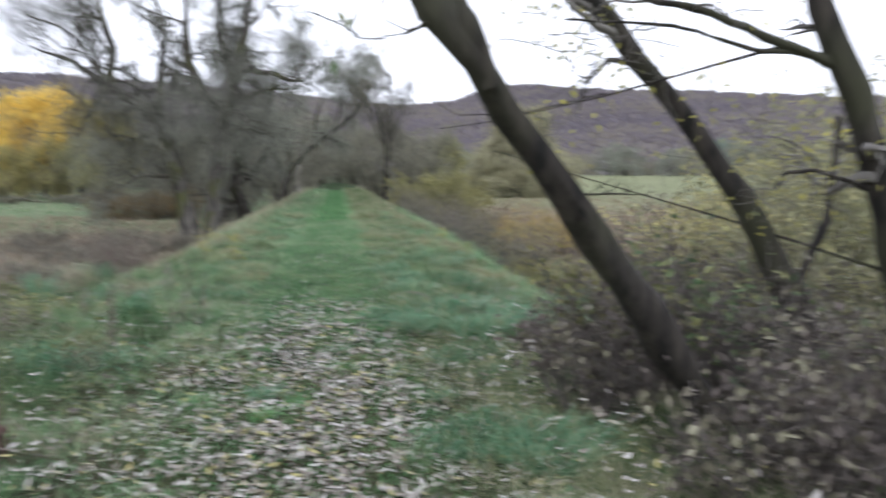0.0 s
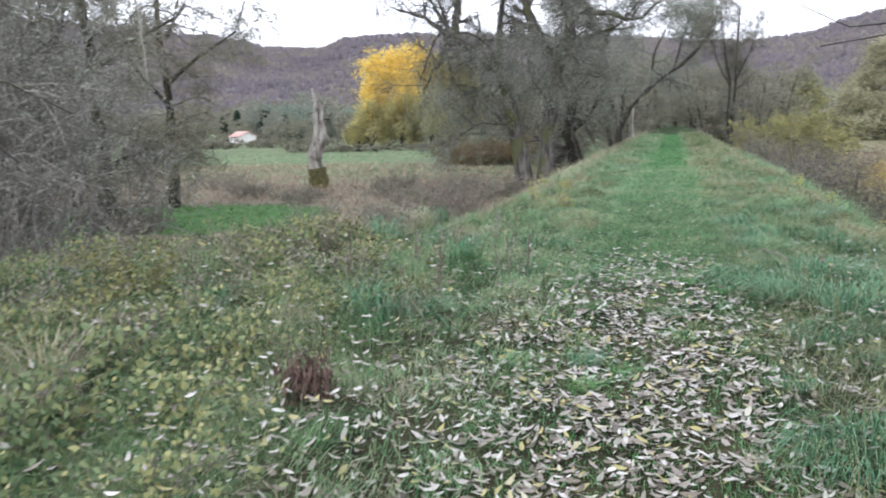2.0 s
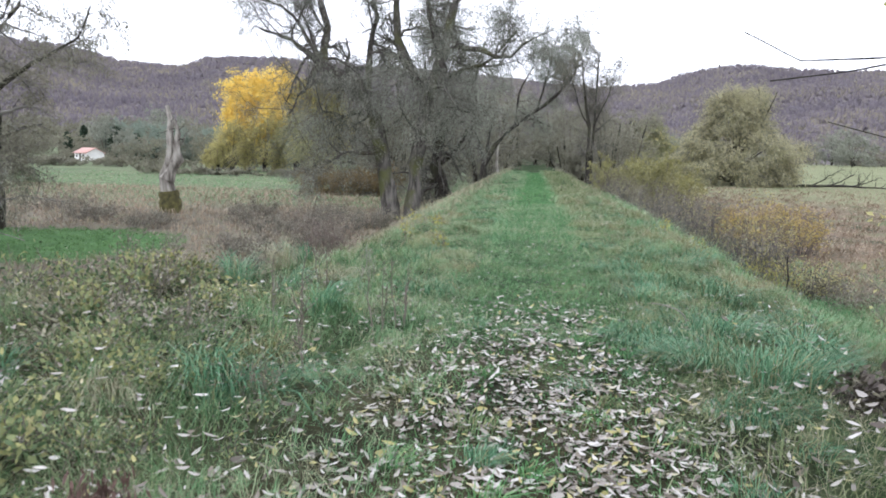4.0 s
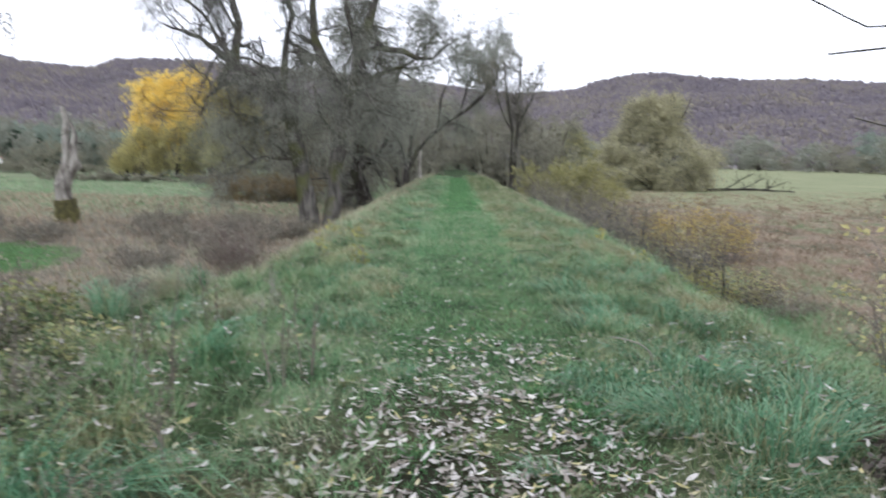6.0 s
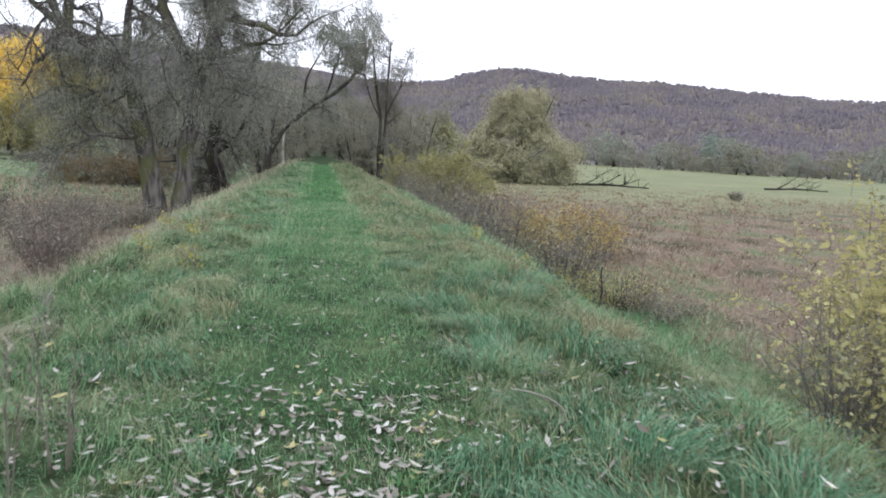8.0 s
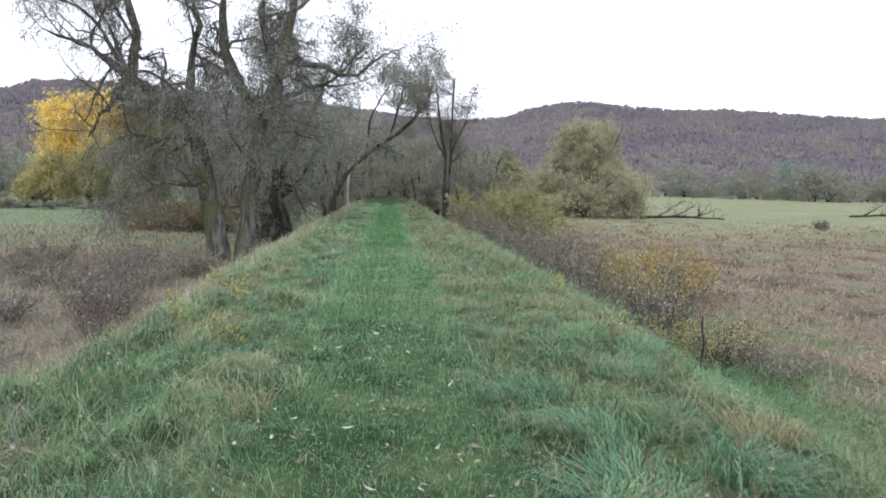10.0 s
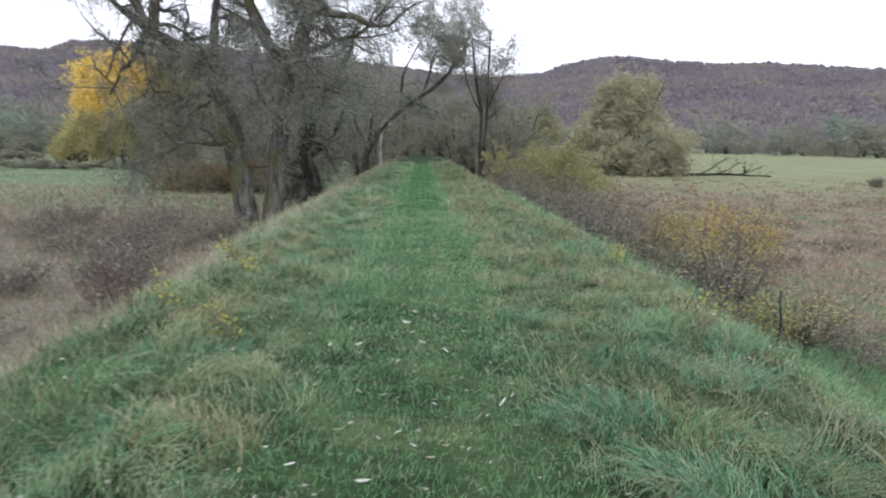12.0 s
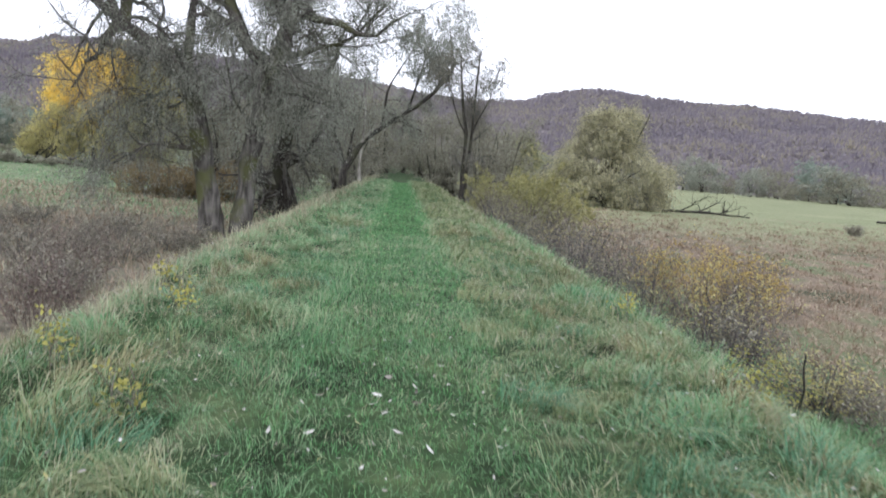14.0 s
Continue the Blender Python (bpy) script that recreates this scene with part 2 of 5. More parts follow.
M_SEDGETUFT = plant_mat("dull_sedge_tufts", [(0, (0.07, 0.055, 0.038)), (0.35, (0.17, 0.125, 0.085)), (0.6, (0.30, 0.225, 0.16)), (0.8, (0.42, 0.36, 0.26)), (1, (0.13, 0.17, 0.075))], scale=0.5, spread=0.7, gloss=0.05, through_light=0.15)
M_GLADE = plant_mat("glade_grass", [(0, (0.09, 0.17, 0.065)), (0.6, (0.16, 0.27, 0.11)), (1, (0.24, 0.31, 0.15))], through_light=0.25)
M_LITTER = plant_mat("fallen_willow_leaves", [(0, (0.06, 0.048, 0.034)), (0.25, (0.17, 0.142, 0.105)), (0.48, (0.30, 0.27, 0.235)), (0.68, (0.42, 0.39, 0.355)), (0.84, (0.56, 0.535, 0.50)), (0.9, (0.33, 0.29, 0.11)), (1, (0.36, 0.33, 0.12))], spread=0.05, rough=0.4, gloss=0.5)
# darkest stop painted in for the shadowed gaps between bramble leaves
M_WEED = plant_mat("bramble_leaves", [(0, (0.02, 0.035, 0.016)), (0.3, (0.09, 0.14, 0.068)), (0.55, (0.21, 0.26, 0.13)), (0.78, (0.38, 0.37, 0.16)), (1, (0.46, 0.39, 0.27))], scale=0.7, through_light=0.25)
M_DEADLEAF = plant_mat("withered_leaves", [(0, (0.09, 0.083, 0.062)), (0.5, (0.225, 0.21, 0.16)), (0.8, (0.37, 0.345, 0.265)), (1, (0.40, 0.37, 0.16))], scale=0.9)
M_STALK = plant_mat("dry_stalks", [(0, (0.07, 0.06, 0.05)), (0.6, (0.19, 0.167, 0.138)), (1, (0.35, 0.315, 0.26))], scale=1.0)
M_DRYSTEM = plant_mat("grey_brown_dead_stems", [(0, (0.045, 0.038, 0.034)), (0.5, (0.115, 0.10, 0.092)), (0.8, (0.21, 0.185, 0.17)), (1, (0.36, 0.33, 0.29))], scale=1.0)
M_REDSTEM = plant_mat("reddish_stems", [(0, (0.11, 0.08, 0.07)), (0.6, (0.19, 0.145, 0.13)), (1, (0.28, 0.23, 0.20))], scale=1.0)
M_WILLOW_BARK = bark_mat("furrowed_grey_bark", (0.035, 0.031, 0.026), (0.175, 0.16, 0.142), (0.10, 0.105, 0.04))
M_DARK_BARK = bark_mat("dark_bark", (0.006, 0.005, 0.004), (0.055, 0.046, 0.036), (0.042, 0.042, 0.022), 11, 1.0)
M_SNAG = bark_mat("bare_weathered_wood", (0.10, 0.085, 0.07), (0.45, 0.42, 0.37), None, 5)
M_MOSS = plain_mat("yellow_green_moss", (0.035, 0.032, 0.014), (0.16, 0.145, 0.05), 0.95, 4)
M_TWIG = plant_mat("grey_brown_twigs", [(0, (0.07, 0.064, 0.057)), (0.6, (0.165, 0.153, 0.137)), (1, (0.29, 0.275, 0.245))], scale=0.3)
M_PALETWIG = plant_mat("pale_twigs", [(0, (0.12, 0.108, 0.09)), (0.6, (0.30, 0.28, 0.24)), (1, (0.48, 0.46, 0.40))], scale=0.6)
M_WILLOW_LEAF = plant_mat("grey_green_willow_leaves", [(0, (0.17, 0.175, 0.135)), (0.5, (0.285, 0.295, 0.24)), (0.85, (0.385, 0.395, 0.325)), (1, (0.37, 0.35, 0.20))], scale=0.4, through_light=0.35)
M_GREYLEAF = plant_mat("grey_brown_leaves", [(0, (0.15, 0.14, 0.105)), (0.5, (0.25, 0.24, 0.18)), (0.85, (0.33, 0.325, 0.24)), (1, (0.40, 0.34, 0.16))], scale=0.2, through_light=0.3)
M_YELLOW = plant_mat("yellow_poplar_leaves", [(0, (0.68, 0.48, 0.08)), (0.5, (0.87, 0.68, 0.18)), (1, (0.93, 0.79, 0.30))], scale=0.3, through_light=0.35)
M_YELLOWTHIN = plant_mat("greenish_yellow_poplar_leaves", [(0, (0.27, 0.25, 0.10)), (0.5, (0.42, 0.37, 0.14)), (1, (0.58, 0.49, 0.18))], scale=0.3, through_light=0.35)
M_YHAZE = plant_mat("hazy_yellow_green_leaves", [(0, (0.34, 0.32, 0.15)), (0.5, (0.48, 0.44, 0.20)), (1, (0.64, 0.57, 0.24))], scale=0.3, through_light=0.45)
M_YGREEN = plant_mat("yellow_green_leaves", [(0, (0.24, 0.24, 0.08)), (0.5, (0.40, 0.38, 0.12)), (1, (0.62, 0.54, 0.13))], scale=0.3, through_light=0.35)
M_OLIVE = plant_mat("olive_leaves", [(0, (0.20, 0.20, 0.09)), (0.5, (0.335, 0.32, 0.145)), (1, (0.46, 0.425, 0.19))], scale=0.35, through_light=0.35)
M_RUST = plant_mat("rusty_leaves", [(0, (0.13, 0.095, 0.05)), (0.5, (0.22, 0.165, 0.085)), (1, (0.29, 0.235, 0.13))], scale=0.35, through_light=0.3)
M_PALEYG = plant_mat("pale_yellow_green_leaves", [(0, (0.20, 0.21, 0.12)), (0.5, (0.33, 0.33, 0.19)), (1, (0.52, 0.46, 0.20))], scale=0.3, through_light=0.35)
M_MEADOW = plant_mat("olive_grey_willow_leaves", [(0, (0.25, 0.245, 0.15)), (0.5, (0.42, 0.40, 0.25)), (1, (0.56, 0.51, 0.32))], scale=0.25, spread=0.5, through_light=0.3)
M_BLUELEAF = plant_mat("blue_green_leaves", [(0, (0.19, 0.23, 0.19)), (0.5, (0.28, 0.33, 0.27)), (1, (0.34, 0.39, 0.30))], scale=0.1, through_light=0.3)
M_PALELEAF = plant_mat("pale_yellow_leaves", [(0, (0.30, 0.29, 0.10)), (0.5, (0.50, 0.48, 0.22)), (1, (0.66, 0.62, 0.36))], scale=0.5, through_light=0.3)
M_DARKTWIG = plant_mat("dark_willow_twigs", [(0, (0.045, 0.04, 0.034)), (0.6, (0.11, 0.10, 0.086)), (1, (0.21, 0.195, 0.17))], scale=0.3)
M_LIMB = bark_mat("dark_willow_limbs", (0.02, 0.017, 0.014), (0.10, 0.088, 0.074), (0.075, 0.075, 0.035), 6)
M_OCHRE = plant_mat("ochre_leaves", [(0, (0.31, 0.225, 0.07)), (0.5, (0.50, 0.38, 0.12)), (1, (0.60, 0.51, 0.20))], scale=0.5, through_light=0.3)
M_GLOOM = plant_mat("rotting_stalk_leaves", [(0, (0.05, 0.041, 0.036)), (0.45, (0.11, 0.092, 0.08)), (0.75, (0.18, 0.17, 0.11)), (0.93, (0.32, 0.30, 0.22)), (1, (0.34, 0.33, 0.11))], scale=0.9)
M_BRAMBLE_Y = plant_mat("yellow_olive_bramble_leaves", [(0, (0.075, 0.08, 0.03)), (0.4, (0.15, 0.16, 0.065)), (0.75, (0.28, 0.265, 0.11)), (1, (0.36, 0.28, 0.13))], scale=1.2, through_light=0.25)
M_DEADGRASS = plant_mat("olive_brown_dead_grass", [(0, (0.08, 0.072, 0.038)), (0.4, (0.20, 0.19, 0.095)), (0.7, (0.33, 0.31, 0.17)), (1, (0.21, 0.27, 0.11))], scale=1.5, spread=0.3, through_light=0.15)
M_DOCK = plant_mat("red_brown_dock", [(0, (0.05, 0.033, 0.028)), (0.6, (0.15, 0.095, 0.08)), (1, (0.36, 0.28, 0.23))], scale=3)
M_FIRLEAF = plant_mat("dark_conifer_needles", [(0, (0.03, 0.05, 0.035)), (1, (0.075, 0.105, 0.065))], scale=0.2)
# purple-brown of bare woods, with pale bluish distance haze mixed into the ramp
M_WOODS = plant_mat("hazed_bare_autumn_woods", [(0, (0.18, 0.162, 0.182)), (0.35, (0.235, 0.21, 0.236)), (0.58, (0.275, 0.247, 0.25)), (0.78, (0.33, 0.298, 0.235)), (1, (0.385, 0.345, 0.225))], scale=0.014, spread=0.5, through_light=0.5)
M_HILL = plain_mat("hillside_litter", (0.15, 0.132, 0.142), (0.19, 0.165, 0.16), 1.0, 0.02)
M_RENDER = plain_mat("white_render", (0.70, 0.68, 0.66), (0.82, 0.80, 0.78), 0.8, 1.0)
M_ROOF = plain_mat("faded_red_tiles", (0.48, 0.28, 0.24), (0.60, 0.38, 0.33), 0.8, 4.0)
M_DARK = plain_mat("dark_glass", (0.03, 0.03, 0.035), (0.06, 0.06, 0.07), 0.2, 1.0)


# ---- mesh helpers ----
def np_mesh(name, v, f, smooth=False):
    me = bpy.data.meshes.new(name)
    v, f = np.asarray(v, np.float32), np.asarray(f, np.int32)
    n, k = f.shape
    me.vertices.add(len(v))
    me.vertices.foreach_set("co", v.ravel())
    me.loops.add(n * k)
    me.loops.foreach_set("vertex_index", f.ravel())
    me.polygons.add(n)
    me.polygons.foreach_set("loop_start", np.arange(0, n * k, k, dtype=np.int32))
    if smooth:
        me.polygons.foreach_set("use_smooth", np.ones(n, bool))
    me.update(calc_edges=True)
    return me


def part(name, mesh, material, parent=None, label=""):
    ob = new(name, mesh)
    mesh.materials.append(material)
    if parent:
        ob.parent = parent
    if label:
        ob["label"] = label
    if name in ("stemwork", "branchwork", "leaf_cluster", "blade_tuft", "dead_thatch"):
        ob["kind"] = "stuff"
    return ob


def join(chunks):
    vs, fs, o = [], [], 0
    for v, f in chunks:
        vs.append(v)
        fs.append(f + o)
        o += len(v)
    return np.concatenate(vs), np.concatenate(fs)


def unit(a):
    return a / np.maximum(np.linalg.norm(a, axis=-1, keepdims=True), 1e-9)


def resample(pts, k):
    p = np.array(pts, float)
    s = np.r_[0, np.cumsum(np.linalg.norm(np.diff(p, axis=0), axis=1))]
    u = np.linspace(0, s[-1], k)
    return np.stack([np.interp(u, s, p[:, i]) for i in range(3)], 1)


def tubes(p, r, sides):
    """Tapered round limbs along the lines p (n, k, 3) with radii r (n, k); quads."""
    n, k, _ = p.shape
    t = unit(np.gradient(p, axis=1))
    ref = np.where(np.abs(t[..., 2:3]) > 0.8, np.array([1.0, 0, 0]), np.array([0, 0, 1.0]))
    a = unit(np.cross(t, ref))
    b = np.cross(t, a)
    ang = np.arange(sides) * 2 * math.pi / sides
    ring = p[:, :, None] + r[:, :, None, None] * (a[:, :, None] * np.cos(ang)[:, None] + b[:, :, None] * np.sin(ang)[:, None])
    v = ring.reshape(-1, 3)
    base = (np.arange(n)[:, None, None] * k + np.arange(k - 1)[None, :, None]) * sides
    j = np.arange(sides)[None, None]
    j2 = (j + 1) % sides
    f = np.stack([base + j, base + j2, base + sides + j2, base + sides + j], -1).reshape(-1, 4)
    return v, f


def spawn(p, r, m, umin, length, spread, up=0.2, wig=0.25, bend=0.0, rr=0.55, tip=0.25, rmax=1.0):
    """m side shoots from each line of p; returns lines of the same number of points."""
    n, k, _ = p.shape
    i = np.repeat(np.arange(n), m)
    u = rng.uniform(umin, 0.98, n * m) * (k - 1)
    a = np.minimum(u.astype(int), k - 2)
    f = (u - a)[:, None]
    start = p[i, a] * (1 - f) + p[i, a + 1] * f
    d = unit(p[i, a + 1] - p[i, a])
    d = unit(d * 0.6 + spread * unit(rng.normal(size=(n * m, 3))) + np.array([0, 0, up]))
    ll = length * rng.uniform(0.55, 1.3, n * m)
    q = np.empty((n * m, k, 3))
    q[:, 0] = start
    for s in range(1, k):
        d = unit(d + wig * rng.normal(size=d.shape) + np.array([0, 0, bend]))
        q[:, s] = q[:, s - 1] + d * (ll / (k - 1))[:, None]
    r0 = np.minimum((r[i, a] * (1 - f[:, 0]) + r[i, a + 1] * f[:, 0]) * rr, rmax)
    return q, r0[:, None] * np.linspace(1, tip, k)[None]


def leaf_cards(pos, d, length, width):
    """Folded pointed leaves: base, two shoulders, tip."""
    n = len(pos)
    d = unit(d)
    side = unit(np.cross(d, rng.normal(size=(n, 3))))
    up = np.cross(side, d)
    L = (length * rng.uniform(0.6, 1.3, n))[:, None]
    w = (width * rng.uniform(0.7, 1.3, n))[:, None] * 0.5
    mid = pos + d * L * 0.45
    v = np.stack([pos, mid + side * w + up * w * 0.4, pos + d * L, mid - side * w + up * w * 0.4], 1).reshape(-1, 3)
    o = np.arange(n)[:, None] * 4
    f = np.concatenate([o + np.array([0, 1, 2]), o + np.array([0, 2, 3])])
    return v, f


def leaves_on(p, per, length, width, hang=0.6, jitter=0.05, umin=0.15):
    n, k, _ = p.shape
    i = np.repeat(np.arange(n), per)
    u = rng.uniform(umin, 1, n * per) * (k - 1)
    a = np.minimum(u.astype(int), k - 2)
    f = (u - a)[:, None]
    pos = p[i, a] * (1 - f) + p[i, a + 1] * f + rng.normal(size=(n * per, 3)) * jitter
    d = unit(p[i, a + 1] - p[i, a]) * 0.5 + rng.normal(size=(n * per, 3)) * 0.6 + np.array([0, 0, -hang])
    return leaf_cards(pos, d, length, width)


def smooth01(x):
    x = np.clip(x, 0, 1)
    return x * x * (3 - 2 * x)


def vnoise(x, y, s, seed=0):
    """Cheap smooth noise from a few waves."""
    r = np.random.default_rng(seed)
    z = 0
    for _ in range(6):
        a, ph, fr = r.uniform(0, 6.283), r.uniform(0, 6.283), r.uniform(0.6, 1.7) / s
        z = z + np.sin((x * math.cos(a) + y * math.sin(a)) * fr * 6.283 + ph)
    return z / 6


def height(x, y):
    """The bank with its level top, the flats, and their slow rise far off."""
    x, y = np.asarray(x, float), np.asarray(y, float)
    left = 2.6 + 4.6 * smooth01((13.0 - y) / 7.0)
    right = 2.75 + 0.8 * smooth01((4.5 - y) / 4.0)
    out = np.where(x < 0, -x - left, x - right)
    z = -1.7 * smooth01(out / 3.2 + 0.08) * smooth01((260 - np.abs(y)) / 90)
    z = z - 1.7 * (1 - smooth01((260 - np.abs(y)) / 90))
    r = np.hypot(x, y)
    z = z + 1.9 * np.clip((r - 130) / 200, 0, 1)
    near = np.clip(1 - r / 400, 0, 1)
    z = z + near * ((0.10 * vnoise(x, y, 2.3, 1) + 0.14 * vnoise(x, y, 1.0, 3) + 0.05 * vnoise(x, y, 0.55, 6)) * np.clip(np.abs(x - 0.15) - 0.7, 0, 1) + 0.10 * vnoise(x, y, 11, 2) * np.clip((np.abs(x) - 3) / 3, 0, 1))
    return z


def on_ground(x, y):
    return float(height(x, y))


# ---- ground and hills ----
def spread_axis(a, b, step, far):
    inner = np.arange(a, b + 1e-6, step)
    g, s = [], step
    v = 0.0
    while v < far:
        s *= 1.22
        v += s
        g.append(v)
    g = np.array(g)
    return np.r_[(a - g)[::-1], inner, b + g]


def build_ground():
    xs, ys = spread_axis(-12, 12, 0.25, 2600), spread_axis(-6, 45, 0.35, 2600)
    X, Y = np.meshgrid(xs, ys)
    v = np.stack([X, Y, height(X, Y)], -1).reshape(-1, 3)
    ny, nx = X.shape
    i = (np.arange(ny - 1)[:, None] * nx + np.arange(nx - 1)[None]).ravel()
    f = np.stack([i, i + 1, i + nx + 1, i + nx], 1)
    return tagged(part("ground", np_mesh("ground", v, f, True), M_GROUND), "grassy flood bank between brown wet meadows", "ground", kind="structure")


build_ground()

SKYLINE_AZ = [-180, -75, -60, -41, -36.5, -33, -30, -26, -24, -20, -18, -10, -3, 2, 5.3, 8.5, 11, 13, 14.6, 17, 21, 25, 28.5, 32, 36, 60, 180]
SKYLINE_EL = [5.5, 7.2, 7.6, 7.4, 6.9, 6.65, 5.95, 5.75, 6.5, 6.7, 6.7, 6.35, 5.87, 5.3, 5.2, 5.4, 6.2, 6.55, 6.65, 6.4, 6.1, 6.05, 5.7, 5.45, 5.1, 4.8, 5.5]


def hill_z(az, rr):
    el = np.interp(az, SKYLINE_AZ, SKYLINE_EL)
    top = 1.6 + 880 * np.tan(np.radians(el)) - 4.5
    k = np.clip((rr - 430) / 450, 0, 1)
    z = (k ** 1.15) * top
    x, y = rr * np.sin(np.radians(az)), rr * np.cos(np.radians(az))
    z = z + 7 * vnoise(x, y, 150, 5) * np.sin(k * math.pi)
    return np.where(rr > 880, z - (rr - 880) * 0.25, z) - np.where(rr < 435, 6, 0)


def build_hills():
    az = np.arange(-180, 180.01, 0.75)
    rr = np.r_[np.linspace(420, 880, 26), 980, 1100]
    A, R = np.meshgrid(az, rr)
    v = np.stack([R * np.sin(np.radians(A)), R * np.cos(np.radians(A)), hill_z(A, R)], -1).reshape(-1, 3)
    ny, nx = A.shape
    i = (np.arange(ny - 1)[:, None] * nx + np.arange(nx - 1)[None]).ravel()
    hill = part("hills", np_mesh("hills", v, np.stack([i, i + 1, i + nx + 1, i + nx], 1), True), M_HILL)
    tagged(hill, "long wooded hills closing the valley", "hills", kind="structure")


ICO = bmesh.new()
bmesh.ops.create_icosphere(ICO, subdivisions=1, radius=1)
ICO_V = np.array([v.co[:] for v in ICO.verts])
ICO_F = np.array([[v.index for v in f.verts] for f in ICO.faces])
ICO.free()


def crowns(c, size, tall):
    """Rough rounded tree crowns seen from far away."""
    n, m = len(c), len(ICO_V)
    j = 1 + rng.uniform(-0.2, 0.2, (n, m, 1))
    v = ICO_V[None] * j * size[:, None, None] * np.array([1, 1, 1.0]) * np.stack([np.ones(n), np.ones(n), tall], 1)[:, None]
    v = (v + c[:, None]).reshape(-1, 3)
    f = (ICO_F[None] + (np.arange(n) * m)[:, None, None]).reshape(-1, 3)
    return v, f


def build_woods():
    def places(n, r1):
        az = rng.uniform(-50, 46, n)
        rr = np.sqrt(rng.uniform(432 ** 2, r1 ** 2, n))
        return az, rr, np.stack([rr * np.sin(np.radians(az)), rr * np.cos(np.radians(az)), hill_z(az, rr)], 1)

    # rounded crowns, each with a fringe of twigs
    n = 8000
    az, rr, c = places(n, 890)
    size = rng.uniform(2.0, 4.2, n)
    c[:, 2] += size * 0.2
    v, f = crowns(c, size, rng.uniform(0.5, 0.85, n))
    k = 10
    d = unit(rng.normal(size=(n * k, 3)) + np.array([0, 0, 0.6]))
    cs, ss = np.repeat(c, k, 0), np.repeat(size, k)[:, None]
    fv, ff = leaf_cards(cs + d * ss * 0.8, d + 0.5 * rng.normal(size=d.shape), np.repeat(size, k) * 0.5, np.repeat(size, k) * 0.3)
    # bare trees: fans of upright twigs
    n = 21000
    az, rr, root = places(n, 891)
    k = 5
    root = np.repeat(root, k, 0) + rng.normal(size=(n * k, 3)) * np.array([1.0, 1.0, 0.0])
    ht = np.repeat(rng.uniform(3.2, 6.6, n), k) * rng.uniform(0.6, 1.1, n * k)
    tip = root + np.stack([rng.normal(size=n * k) * 1.5, rng.normal(size=n * k) * 1.5, ht], 1)
    a = rng.uniform(0, 6.283, n * k)
    side = np.stack([np.cos(a), np.sin(a), 0.2 * np.sin(3 * a)], 1) * rng.uniform(0.5, 1.1, n * k)[:, None]
    mid = root + (tip - root) * 0.62
    bv = np.stack([root, mid + side, tip, mid - side], 1).reshape(-1, 3)
    o = np.arange(n * k)[:, None] * 4
    bf = np.concatenate([o + np.array([0, 1, 2]), o + np.array([0, 2, 3])])
    v, f = join([(v, f), (fv, ff), (bv, bf)])
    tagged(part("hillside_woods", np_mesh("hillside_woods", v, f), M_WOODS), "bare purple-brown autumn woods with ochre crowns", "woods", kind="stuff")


build_hills()
build_woods()


# ---- grass ----
def blades(x, y, h, w, lean, lift=-0.01, drift=0.0):
    """Bent tapering blades, five points each."""
    n = len(x)
    z = height(x, y) + lift
    a = rng.uniform(0, 6.283, n)
    if drift:
        a = 7.0 * vnoise(x, y, 1.3, 41) + 2.0 * vnoise(x, y, 0.5, 42) + rng.normal(size=n) * drift
    d = np.stack([np.cos(a), np.sin(a), np.zeros(n)], 1)
    a2 = rng.uniform(0, 6.283, n)
    s = np.stack([np.cos(a2), np.sin(a2), np.zeros(n)], 1)
    p = np.stack([x, y, z], 1)
    ln = (lean * rng.uniform(0.2, 1.6, n))[:, None]
    H, Wd = h[:, None], w[:, None]
    up = np.array([0, 0, 1.0])
    mid = p + up * H * 0.6 + d * ln * H * 0.3
    tip = p + up * H * np.maximum(1 - 0.35 * ln, 0.35) + d * ln * H * 0.95
    v = np.stack([p - s * Wd * 0.5, p + s * Wd * 0.5, mid + s * Wd * 0.42, mid - s * Wd * 0.42, tip], 1).reshape(-1, 3)
    o = np.arange(n)[:, None] * 5
    f = np.concatenate([o + np.array([0, 1, 2]), o + np.array([0, 2, 3]), o + np.array([3, 2, 4])])
    return v, f


def scatter(n, x0, x1, y0, y1, keep=None, near=True):
    """Random places, thicker towards the walk's start where near is set."""
    x = rng.uniform(x0, x1, n)
    u = rng.uniform(0, 1, n)
    y = y0 * (y1 / y0) ** u if near else rng.uniform(y0, y1, n)
    if keep is not None:
        k = rng.uniform(0, 1, n) < keep(x, y)
        x, y = x[k], y[k]
    return x, y


def grass(name, label, mat, x, y, h0, w0, lean, lift=-0.01, tufty=0.0, drift=0.0):
    far = np.clip((y - 5.0) / 9.0, 0.8, 5.0)
    h = h0 * rng.uniform(0.55, 1.35, len(x)) * np.clip(far, 1, 1.25) * (1 + tufty * vnoise(x, y, 0.8, 21) + tufty * vnoise(x, y, 2.7, 22))
    v, f = blades(x, y, np.maximum(h, 0.02), w0 * far * rng.uniform(0.7, 1.3, len(x)), lean, lift, drift)
    return tagged(part(name, np_mesh(name, v, f), mat), label, "grass", kind="stuff")


def on_top(x, y):
    left = 2.6 + 4.6 * smooth01((13.0 - y) / 7.0)
    return np.where(x < 0, -x - left, x - 2.75)


